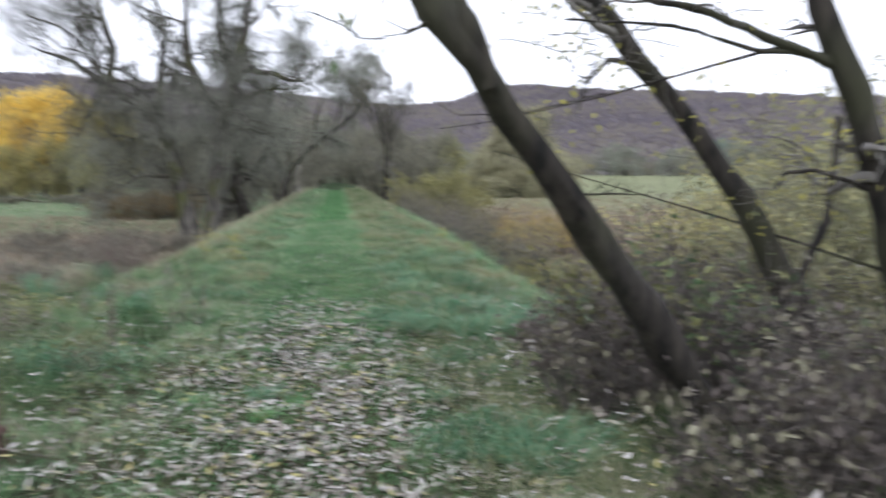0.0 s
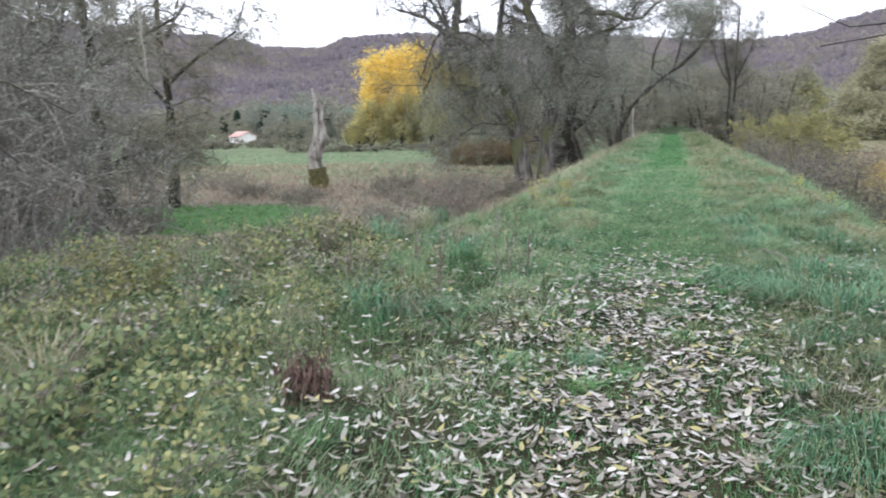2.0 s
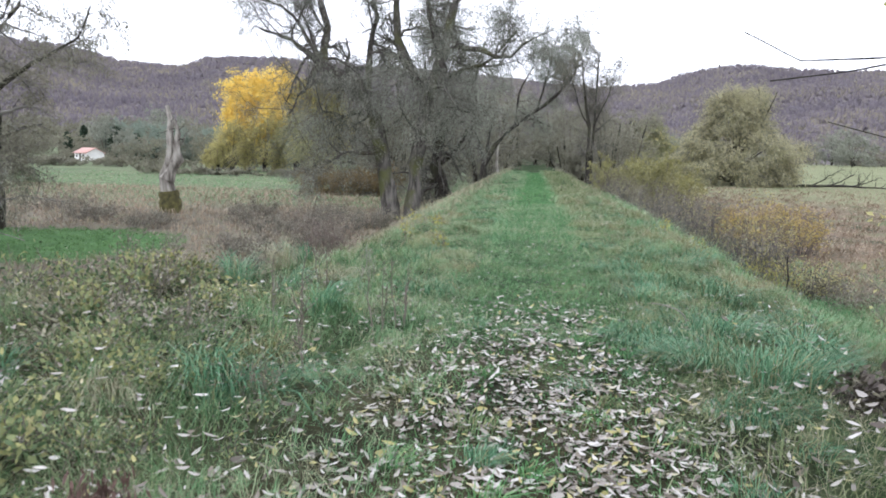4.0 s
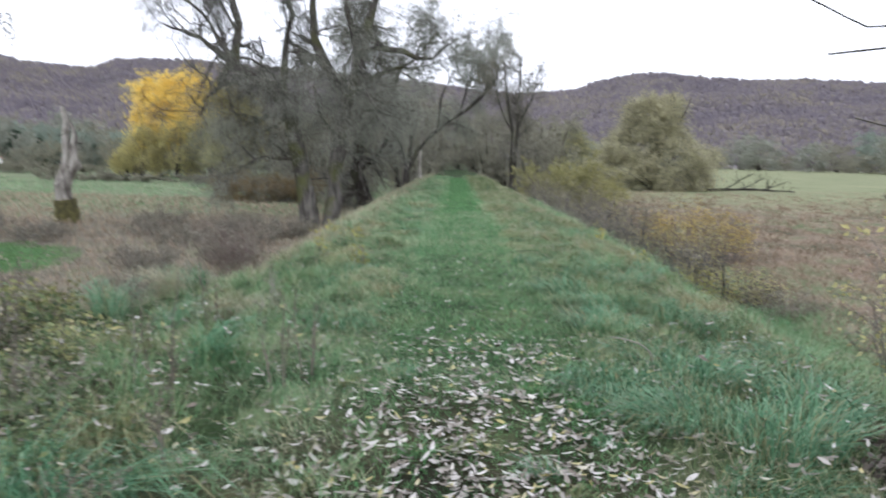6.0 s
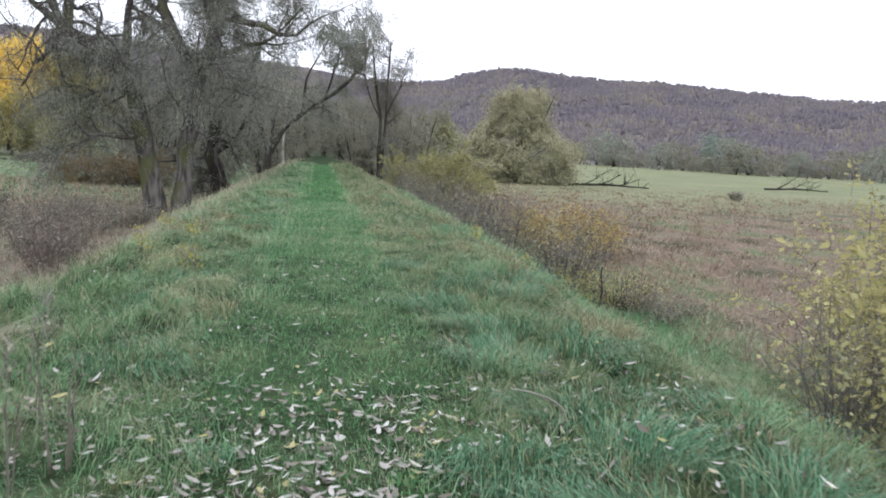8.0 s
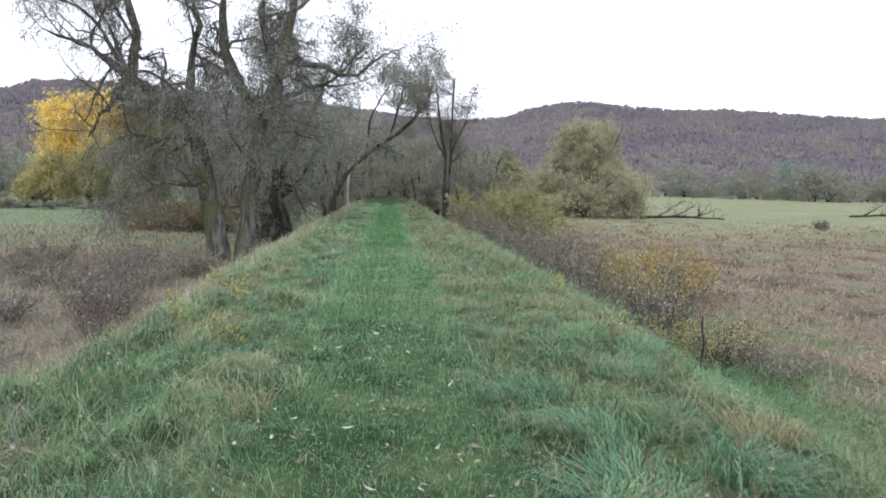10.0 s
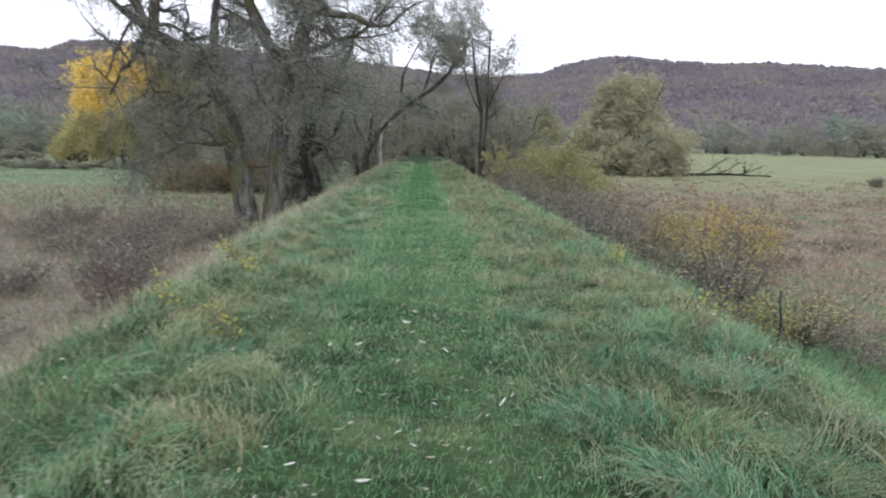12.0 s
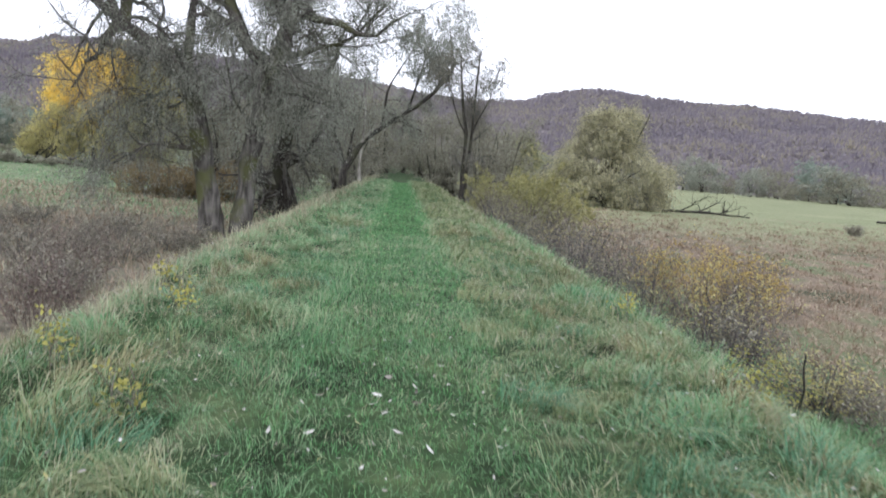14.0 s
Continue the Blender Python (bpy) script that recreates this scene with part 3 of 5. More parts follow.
leafy = lambda x, y: smooth01((9.5 - y) / 5.0) * smooth01((2.0 - np.abs(x - 0.1)) / 1.4)
x, y = scatter(46000, -0.75, 1.0, 1.6, 70, lambda x, y: 1 - 0.25 * leafy(x, y))
grass("path_grass", "short trodden green grass of the path", M_PATH, x, y, 0.055, 0.005, 0.9)
x, y = scatter(150000, -3.2, 3.4, 1.6, 75, lambda x, y: smooth01((np.abs(x - 0.15) - 0.35) / 0.6) * (1 - 0.4 * leafy(x, y)) * (0.65 + 0.5 * vnoise(x, y, 1.4, 8)))
right = x + 0.5 * vnoise(x, y, 3.1, 61) + 0.35 * vnoise(x, y, 0.9, 62) > 1.0
grass("verge_grass", "rough green grass on the bank top", M_VERGE, x[~right], y[~right], 0.125, 0.005, 1.5, tufty=1.0, drift=0.7)
grass("olive_verge_grass", "rough olive and straw grass on the bank top", M_OLIVEVERGE, x[right], y[right], 0.14, 0.005, 1.5, tufty=1.0, drift=0.7)
x, y = scatter(95000, -2.9, 3.1, 8, 26, lambda x, y: 0.7 + 0.4 * vnoise(x, y, 0.6, 12))
grass("turf_mat", "fine short grass matting the bank top", M_MAT, x, y, 0.07, 0.0045, 1.3, tufty=0.7, drift=1.2)
x, y = scatter(60000, -6.5, 7.0, 5, 90, lambda x, y: smooth01((on_top(x, y) + 0.9) / 1.0) * smooth01((3.6 - on_top(x, y)) / 1.2) * np.where(x > 0, 0.25, 1.0))
grass("slope_grass", "pale dry grass on the sides of the bank", M_STRAW, x, y, 0.26, 0.0055, 0.9, tufty=0.3)
x, y = scatter(64000, -9.5, -1.6, 2.0, 15, lambda x, y: smooth01((0.9 - on_top(x, y)) / 0.8) * (0.6 + 0.4 * vnoise(x, y, 1.1, 4)))
grass("weedy_grass", "tangled green grass among the weeds", M_WEEDGRASS, x, y, 0.27, 0.005, 1.6, tufty=0.5, drift=0.9)
x, y = scatter(110000, 2.9, 9.5, 6.5, 34, lambda x, y: smooth01((on_top(x, y) + 0.3) / 0.8) * smooth01((9.3 - x) / 2.5) * (0.55 + 0.5 * vnoise(x, y, 1.6, 31)))
grass("foot_grass", "mixed green and dry grass at the bank's foot", M_VERGE, x, y, 0.22, 0.006, 1.5, tufty=0.5, drift=0.9)
x, y = scatter(80000, -5.5, 3.6, 2.2, 40, lambda x, y: smooth01((np.abs(x - 0.15) - 0.6) / 0.8) * np.clip(0.3 + 0.2 * smooth01((x - 0.8) / 1.2) + 0.9 * vnoise(x, y, 1.2, 33) + 0.25 * smooth01((-x - 2.0) / 1.5), 0, 1))
grass("flattened_dry_grass", "flattened pale dry grass lying on the bank", M_STRAW, x, y, 0.12, 0.004, 2.2, lift=0.02)
x, y = scatter(15000, -11, -2.6, 7.5, 15.5, lambda x, y: smooth01((-x - 1.2 - 0.25 * y) / 1.0) * (0.6 + 0.7 * vnoise(x, y, 1.7, 71)), near=False)
grass("seeding_grass", "tall pale dry grass at the weeds' edge", M_STRAW, x, y, 0.34, 0.004, 1.0, tufty=0.5, drift=0.9)
x, y = scatter(25000, -8.5, 4.5, -6.0, 2.2, near=False)
grass("start_grass", "rough grass where the walk begins", M_WEEDGRASS, x, y, 0.18, 0.007, 1.5, tufty=0.5, drift=0.9)
x, y = scatter(66000, 0, 1, 8, 110)
x = 7.4 + 70 * x ** 2
grass("meadow_sedge", "pinkish brown sedge of the wet meadow", M_SEDGE, x, y, 0.12, 0.012, 2.1, tufty=0.5)
cx, cy = scatter(3400, 0, 1, 9, 90)
cx = 7.2 + 55 * cx ** 1.7
x, y = (np.repeat(c, 12) + rng.normal(size=len(c) * 12) * 0.09 * np.repeat(np.clip(cy / 16, 0.8, 3), 12) for c in (cx, cy))
grass("sedge_tufts", "dull brown and straw sedge tufts of the wet meadow", M_SEDGETUFT, x, y, 0.24, 0.007, 1.3)
x, y = scatter(42000, -45, -4.4, 12, 60, lambda x, y: 1 - (np.hypot((x + 17.4) * 0.87, y - 24.6) < 5.2))
grass("sedge_bed", "grey-brown withered sedge and herbs", M_SEDGE, x, y, 0.26, 0.010, 1.1, tufty=0.3)
x, y = scatter(15000, -60, -6, 44, 92)
grass("hay_stubble", "short green and brown grass of the old hay meadow", M_VERGE, x, y, 0.10, 0.016, 1.4, tufty=0.5)
x, y = scatter(24000, -24, -6, 17, 31, lambda x, y: np.hypot((x + 17.4) * 0.87, y - 24.6) < 5.1, near=False)
grass("glade_grass", "bright green mown grass of a small glade", M_GLADE, x, y, 0.07, 0.012, 0.8)


# ---- trees ----
def thing(name, x, y, label, category, group=""):
    e = new(name)
    e.location = (x, y, on_ground(x, y))
    return tagged(e, label, category, group)


def local(p, base):
    return np.asarray(p, float) - np.array(base, float)


def limb_set(limbs, base, k=9, wob=0.05):
    """Main limbs from a few guide points and a radius at each end."""
    ps, rs = [], []
    for pts, r0, r1 in limbs:
        q = resample(local(pts, base), k)
        q[1:-1] += rng.normal(size=(k - 2, 3)) * wob * min(1.0, 6 * r0)
        ps.append(q)
        u = np.linspace(0, 1, k)
        rs.append(r0 + (r1 - r0) * u ** 0.8)
    return np.array(ps), np.array(rs)


def rough_limbs(p, r, sides, flare=0):
    """Limbs with an uneven, furrowed outline; flare widens the foot of the first ones."""
    r = r * (1 + 0.09 * rng.normal(size=r.shape))
    if flare:
        r[:flare, 0] *= 1.22
        r[:flare, 1] *= 1.12
    v, f = tubes(p, r, sides)
    n, k = r.shape
    c = np.repeat(p.reshape(-1, 3), sides, axis=0)
    v = c + (v - c) * (1 + 0.10 * rng.normal(size=(len(v), 1)))
    return v, f


def crown_tree(name, base, limbs, label, bark, leaf, levels, leaves, twig=None, sides=10, flare=1, group="", trunk_label="", crown_label="", category="tree", bare=0, leaf_keep=None, limb_bark=None):
    """levels: for each order of shoots (number, from, length, spread, up, bend); leaves: (per twig, length, width, hang)."""
    t = thing(name, base[0], base[1], label, category, group)
    base = tuple(t.location)
    p, r = limb_set(limbs, base, 9 if base[1] > 6 else 19, wob=0.05 if base[1] > 20 else 0.016)
    p[:flare, 0, 2] -= 0.25
    for i in range(len(p)):
        if i < flare:
            part("trunk", np_mesh("trunk", *rough_limbs(p[i:i + 1], r[i:i + 1], sides, 1), True), bark, t, trunk_label)
        else:
            part("limb", np_mesh("limb", *rough_limbs(p[i:i + 1], r[i:i + 1], max(6, sides - 4)), True), limb_bark or bark, t)
    allp, allr = p[:len(p) - bare], r[:len(p) - bare]
    if flare > 1:
        allp, allr = allp[flare:], allr[flare:]
    chunks, last = [], None
    for i, (m, um, ln, sp, up, bend) in enumerate(levels):
        allp, allr = spawn(allp, allr, m, um, ln, sp, up, 0.22, bend, rmax=0.12 if i == 0 else 0.04)
        allr = np.maximum(allr, (0.012, 0.007, 0.0045)[min(i + 3 - len(levels), 2)] if base[1] > 20 else 0.0035)
        st = 1 if i == 0 else 2 if i < len(levels) - 1 else 8 if base[1] > 30 else 4
        chunks.append(tubes(allp[:, ::st], allr[:, ::st], 5 if i == 0 else 3))
    part("branchwork", np_mesh("branchwork", *join(chunks)), twig or M_TWIG, t)
    if leaves:
        per, ll, lw, hang = leaves
        if leaf_keep:
            allp = allp[rng.uniform(0, 1, len(allp)) < leaf_keep(allp[:, 0, 0] + base[0], allp[:, 0, 2] + base[2])]
        part("crown", np_mesh("crown", *leaves_on(allp, per, ll, lw, hang, 0.12)), leaf, t, crown_label)
    return t


def v3(y, pairs):
    return [(x, y, z) for x, z in pairs]


WY = 38.0
crown_tree("old_willow", (-6.5, WY), [
    (v3(WY, [(-6.85, -1.9), (-7.25, 1.2), (-7.75, 3.5), (-8.6, 4.7)]), 0.38, 0.27),
    (v3(WY + 0.5, [(-6.0, -1.9), (-5.75, 1.3), (-5.2, 4.5), (-4.65, 5.9)]), 0.36, 0.28),
    (v3(WY, [(-8.5, 4.6), (-10.5, 5.8), (-10.1, 7.2), (-10.6, 9.4), (-10.4, 11.5)]), 0.31, 0.08),
    (v3(WY, [(-10.5, 5.8), (-11.3, 6.5), (-12.5, 7.1), (-13.6, 7.5)]), 0.19, 0.035),
    (v3(WY - 0.5, [(-10.4, 5.7), (-11.1, 4.6), (-11.9, 3.3)]), 0.16, 0.035),
    (v3(WY + 1, [(-8.3, 4.2), (-8.3, 6.3), (-7.9, 8.0), (-8.4, 10.5)]), 0.21, 0.06),
    (v3(WY - 1.0, [(-7.5, 1.5), (-8.9, 1.6), (-10.2, 0.7)]), 0.10, 0.03),
    (v3(WY + 0.5, [(-4.7, 5.7), (-4.3, 7.2), (-4.0, 9.2), (-3.6, 12.0)]), 0.32, 0.09),
    (v3(WY, [(-4.7, 5.6), (-4.4, 6.6), (-3.3, 6.6), (-1.4, 6.1), (-0.1, 7.1)]), 0.25, 0.025),
    (v3(WY + 0.8, [(-5.2, 4.8), (-6.2, 5.3), (-6.7, 6.8), (-7.0, 9.0), (-6.6, 11.5)]), 0.29, 0.07),
    (v3(WY + 1.2, [(-5.0, 5.0), (-3.8, 5.6), (-2.3, 6.0), (-1.0, 7.6)]), 0.15, 0.04),
    (v3(WY + 1.5, [(-4.6, 6.2), (-5.4, 8.3), (-5.4, 11.8)]), 0.2, 0.06),
    (v3(WY + 1.0, [(-7.8, 3.2), (-9.0, 3.6), (-10.2, 3.0)]), 0.09, 0.03),
    (v3(WY + 1.2, [(-5.6, 2.8), (-4.4, 3.9), (-3.0, 3.6)]), 0.10, 0.03),
    (v3(WY + 1.0, [(-5.6, 2.4), (-6.6, 3.6), (-6.9, 5.0)]), 0.09, 0.03),
    ([(-7.6, WY, 3.0), (-8.0, WY - 1.0, 4.6), (-8.0, WY - 1.8, 4.9), (-7.8, WY - 2.2, 4.3)], 0.09, 0.03),
    ([(-5.4, WY + 0.3, 3.6), (-4.9, WY - 1.0, 4.6), (-4.2, WY - 2.0, 4.6), (-3.6, WY - 2.5, 3.8)], 0.09, 0.03),
    (v3(WY - 0.6, [(-10.4, 6.0), (-11.6, 7.9), (-12.4, 8.6), (-13.8, 8.9)]), 0.11, 0.02),
    (v3(WY + 0.6, [(-10.2, 7.0), (-11.3, 8.8), (-12.0, 10.4)]), 0.10, 0.02),
], "huge old twin-stemmed willow with sparse grey-green leaves", M_WILLOW_BARK, M_WILLOW_LEAF,
    [(9, 0.05, 2.5, 0.95, 0.15, 0.0), (9, 0.12, 1.4, 0.95, 0.0, -0.05), (7, 0.1, 0.85, 0.9, -0.15, -0.16)], (22, 0.115, 0.026, 0.7), flare=2, sides=14, leaf_keep=lambda x, z: np.where(x < -9.4, np.where(z > 5.2, 0.25, 0.45), np.where(z < 2.0, 0.35, np.where(z < 5.2, 0.62, np.where((x > -6.3) & (z > 6.5), 0.95, 0.5)))), limb_bark=M_LIMB, twig=M_DARKTWIG,
    trunk_label="thick furrowed twin trunk with moss", crown_label="sparse grey-green narrow leaves")

crown_tree("leaning_willow", (-5.16, 46.0), [
    (v3(46, [(-5.1, -1.2), (-5.7, 0.7), (-5.6, 2.4), (-4.7, 4.0)]), 0.42, 0.22),
    (v3(46, [(-5.4, -0.4), (-6.2, -0.1), (-6.9, 0.3)]), 0.22, 0.10),
    (v3(46, [(-5.6, 0.8), (-4.4, 1.8), (-3.6, 3.6)]), 0.20, 0.06),
    (v3(46, [(-4.7, 4.0), (-3.6, 5.8), (-3.0, 8.0)]), 0.2, 0.05),
    (v3(47, [(-5.6, 2.4), (-6.6, 4.6), (-6.6, 7.0)]), 0.2, 0.05),
], "dark leaning willow beside the bank", M_DARK_BARK, M_WILLOW_LEAF,
    [(8, 0.1, 2.3, 0.95, 0.1, 0.0), (7, 0.15, 1.3, 0.9, 0, -0.05), (5, 0.1, 0.8, 0.9, -0.1, -0.12)], (18, 0.14, 0.035, 0.5), sides=12, leaf_keep=lambda x, z: np.where(z < 1.6, 0.2, 1.0), twig=M_DARKTWIG)

crown_tree("bent_willow", (-3.8, 60.0), [
    (v3(60, [(-3.8, -0.8), (-3.6, 1.5), (-1.4, 4.0), (1.5, 5.9), (2.9, 7.6), (3.2, 9.4)]), 0.26, 0.06),
    (v3(60.5, [(-3.7, 0.9), (-4.6, 3.5), (-4.6, 7.5)]), 0.2, 0.04),
    (v3(60.5, [(-1.4, 4.0), (-1.2, 6.5), (0.4, 9.5)]), 0.12, 0.03),
    (v3(61, [(0.2, 5.0), (1.0, 8.0), (1.6, 10.8)]), 0.10, 0.03),
    (v3(61, [(1.5, 5.9), (3.0, 8.4), (2.6, 11.0)]), 0.09, 0.03),
], "slender willow bent over the grassy path", M_DARK_BARK, M_WILLOW_LEAF,
    [(8, 0.2, 2.0, 0.9, 0.2, 0.0), (7, 0.15, 1.2, 0.9, 0.05, -0.03), (5, 0.1, 0.7, 0.9, -0.05, -0.08)], (26, 0.14, 0.035, 0.4), sides=8, twig=M_DARKTWIG)

crown_tree("twin_alder", (3.9, 56.0), [
    (v3(56, [(3.85, -0.9), (3.95, 2.6), (3.5, 6.0), (3.2, 8.4)]), 0.17, 0.04),
    (v3(56.2, [(4.05, -0.9), (4.3, 4.5), (4.4, 8.8)]), 0.16, 0.04),
    (v3(56, [(3.9, 3.5), (3.0, 5.4), (2.5, 7.2)]), 0.08, 0.02),
    (v3(56, [(4.3, 4.0), (5.2, 6.0), (5.6, 7.8)]), 0.08, 0.02),
], "slim double-stemmed alder, almost bare", M_DARK_BARK, M_GREYLEAF,
    [(13, 0.2, 1.7, 0.8, 0.3, 0.02), (8, 0.15, 0.95, 0.9, 0.1, 0.0), (7, 0.1, 0.55, 0.9, 0, -0.05)], (4, 0.10, 0.04, 0.3), sides=8)

crown_tree("snowy_birch", (-2.9, 62.0), [
    (v3(62, [(-2.75, -0.8), (-2.8, 1.8), (-2.6, 4.5), (-2.8, 7.0)]), 0.14, 0.03),
    (v3(62, [(-2.7, 3.0), (-1.6, 4.2), (-1.0, 5.0)]), 0.05, 0.02),
], "pale slim dead stem among the thicket", M_SNAG, M_GREYLEAF,
    [(6, 0.4, 1.0, 0.8, 0.2, 0), (4, 0.2, 0.6, 0.9, 0.1, 0)], None, twig=M_PALETWIG, sides=8)


def thicket_tree(base, h, label, leaf, name="thicket_tree", group="trees along the bank"):
    x, y = base
    z = on_ground(x, y)
    lim = []
    for i in range(5):
        a = rng.uniform(0, 6.283)
        s = rng.uniform(0.12, 0.3) * h
        lim.append(([(x + 0.3 * math.cos(a), y + 0.3 * math.sin(a), z - 0.2), (x + 0.5 * s * math.cos(a), y + 0.5 * s * math.sin(a), z + 0.45 * h), (x + s * math.cos(a), y + s * math.sin(a), z + h * rng.uniform(0.75, 1.0))], 0.13, 0.03))
    return crown_tree(name, base, lim, label, M_DARK_BARK, leaf,
                      [(7, 0.06, 0.27 * h, 1.0, 0.05, 0.0), (6, 0.12, 0.15 * h, 1.0, 0.0, -0.03), (3, 0.1, 0.10 * h, 1.0, -0.05, -0.06)], (10, 0.24, 0.09, 0.3), sides=7, group=group)


tk = [thicket_tree((-7.5, 52), 6.5, "grey-leaved thicket tree with many stems", M_GREYLEAF),
      thicket_tree((-4.6, 68), 8.5, "grey-brown thicket tree with many stems", M_GREYLEAF),
      thicket_tree((7.6, 76), 8.0, "brownish thicket tree with thin foliage", M_GREYLEAF)]
for i, (x, y, s, a) in enumerate([(-11, 58, 1.0, 70), (-4.0, 80, 1.05, 20), (-3.6, 96, 1.15, 200), (5.8, 88, 0.95, 120), (6.5, 66, 0.72, 310), (5.0, 104, 1.1, 45), (-9.5, 74, 1.2, 150), (-1.8, 116, 0.9, 250), (2.6, 121, 0.9, 20), (0.4, 128, 1.0, 300), (11.5, 92, 1.0, 95), (-14, 66, 0.85, 10), (-15.5, 82, 1.25, 300), (-8, 112, 1.3, 77), (-12, 67, 0.95, 210), (-5.6, 90, 1.2, 260), (-2.9, 106, 1.15, 15), (4.2, 97, 1.1, 170), (8.6, 84, 1.05, 60), (3.0, 113, 1.1, 220), (9.5, 106, 1.1, 100), (-12, 97, 1.25, 300), (13, 112, 1.1, 190)]):
    o = copy_thing(tk[i % 3], pose(x, y, on_ground(x, y), 0, 0, a))
    o.scale = (s, s, s)


def bush(name, x, y, rx, h, label, leaf, stems=26, per=6, leaf_size=(0.12, 0.06), twig=None, levels=None, group="", hang=0.2, crown_label="", r0=0.03):
    t = thing(name, x, y, label, "shrub", group)
    p = np.empty((stems, 7, 3))
    a = rng.uniform(0, 6.283, stems)
    rad = np.sqrt(rng.uniform(0, 1, stems))
    foot = np.stack([np.cos(a) * rad * rx * 0.45, np.sin(a) * rad * rx * 0.45], 1)
    hh = h * rng.uniform(0.55, 1.0, stems) * np.sqrt(1 - 0.55 * rad ** 2)
    gz = height(x + foot[:, 0], y + foot[:, 1]) - t.location.z
    for s in range(7):
        u = s / 6
        p[:, s, 0] = foot[:, 0] * (1 + 1.2 * u ** 1.4) + rng.normal(size=stems) * 0.02 * h * u
        p[:, s, 1] = foot[:, 1] * (1 + 1.2 * u ** 1.4) + rng.normal(size=stems) * 0.02 * h * u
        p[:, s, 2] = gz - 0.04 + hh * u
    r = r0 * np.linspace(1, 0.25, 7)[None] * rng.uniform(0.6, 1.2, (stems, 1))
    chunks = [tubes(p, r, 4)]
    q, qr = p, r
    lv = (levels or [(4, 0.15, 0.35 * h, 0.8, 0.2, 0.0), (3, 0.2, 0.22 * h, 0.9, 0.1, -0.03)])
    for i, (m, um, ln, sp, up, bend) in enumerate(lv):
        q, qr = spawn(q, qr, m, um, ln, sp, up, 0.2, bend, rmax=0.015)
        qr = np.maximum(qr, 0.0055 if name == "willow_scrub" and y < 10 else 0.003)
        st = 6 if i == len(lv) - 1 and name != "willow_scrub" else 3
        chunks.append(tubes(q[:, ::st], qr[:, ::st], 3))
    part("stemwork", np_mesh("stemwork", *join(chunks)), twig or M_TWIG, t)
    if per:
        part("foliage", np_mesh("foliage", *leaves_on(q, per, leaf_size[0], leaf_size[1], hang, 0.05)), leaf, t, crown_label)
    return t


# shrubs along the bank and far trees of the meadow
bush("olive_bush", 7.3, 50.5, 3.5, 3.2, "rounded yellow-olive bush at the foot of the bank", M_OLIVE, 90, 30, (0.14, 0.065))
bush("rust_bush", -14.2, 58, 5.0, 2.2, "wide dull brown bush beside the willow", M_RUST, 80, 12, (0.16, 0.06))
bush("rust_bush", -11.5, 57, 2.4, 2.2, "low grey-brown bush under the willow", M_RUST, 40, 14, (0.16, 0.08))
bush("yellow_bush", 7.9, 27.3, 1.9, 1.9, "bare-stemmed bush with yellow-orange leaves on top", M_OCHRE, 60, 5, (0.062, 0.03), twig=M_REDSTEM, levels=[(5, 0.5, 0.5, 0.7, 0.5, 0), (4, 0.3, 0.3, 0.8, 0.3, 0)], r0=0.014)
for i, (x, y, s, hh) in enumerate([(4.6, 27.5, 1.1, 1.5), (5.2, 24.3, 1.2, 1.6), (6.4, 23.0, 1.1, 1.6), (5.0, 31.0, 1.4, 1.6), (6.6, 30.0, 1.4, 1.9), (4.6, 36.0, 1.5, 1.7), (6.2, 34.5, 1.5, 2.0), (4.6, 41.5, 1.5, 1.9), (6.4, 39.5, 1.6, 2.1), (5.0, 46.0, 1.5, 1.9), (6.8, 20.6, 0.9, 0.9), (5.7, 21.3, 0.9, 1.5), (9.4, 29.0, 1.1, 1.3)]):
    bush("bramble_shrub", x, y, s, 1.15 * hh, "grey-brown withered shrub with a few yellow leaves", (M_DEADLEAF, M_PALEYG, M_YHAZE, M_DEADLEAF)[i % 4], 36, 3, (0.06, 0.034), twig=M_DRYSTEM, group="shrubs on the bank's foot", r0=0.02)
bush("dark_bramble", 7.3, 19.6, 1.1, 0.7, "low dark tangle of brambles in the meadow", M_DEADLEAF, 44, 2, (0.05, 0.035), twig=M_STALK, r0=0.008)
bush("yellow_leaved_bramble", 5.6, 20.2, 0.7, 1.3, "thin shrub with small yellow leaves", M_YGREEN, 16, 4, (0.05, 0.035), twig=M_TWIG, r0=0.012)
for x, y, s, hh in [(-5.7, 22.0, 0.9, 1.35), (-7.2, 27.0, 1.1, 1.0), (-8.8, 31.0, 1.3, 1.0)]:
    bush("red_stemmed_shrub", x, y, s, hh, "reddish bare-stemmed shrub with a few withered leaves", M_DEADLEAF, 46, 1, (0.06, 0.04), twig=M_REDSTEM, group="shrubs left of the bank", r0=0.012,
         levels=[(4, 0.2, 0.35 * hh, 0.45, 0.5, 0), (3, 0.3, 0.2 * hh, 0.6, 0.3, 0)])
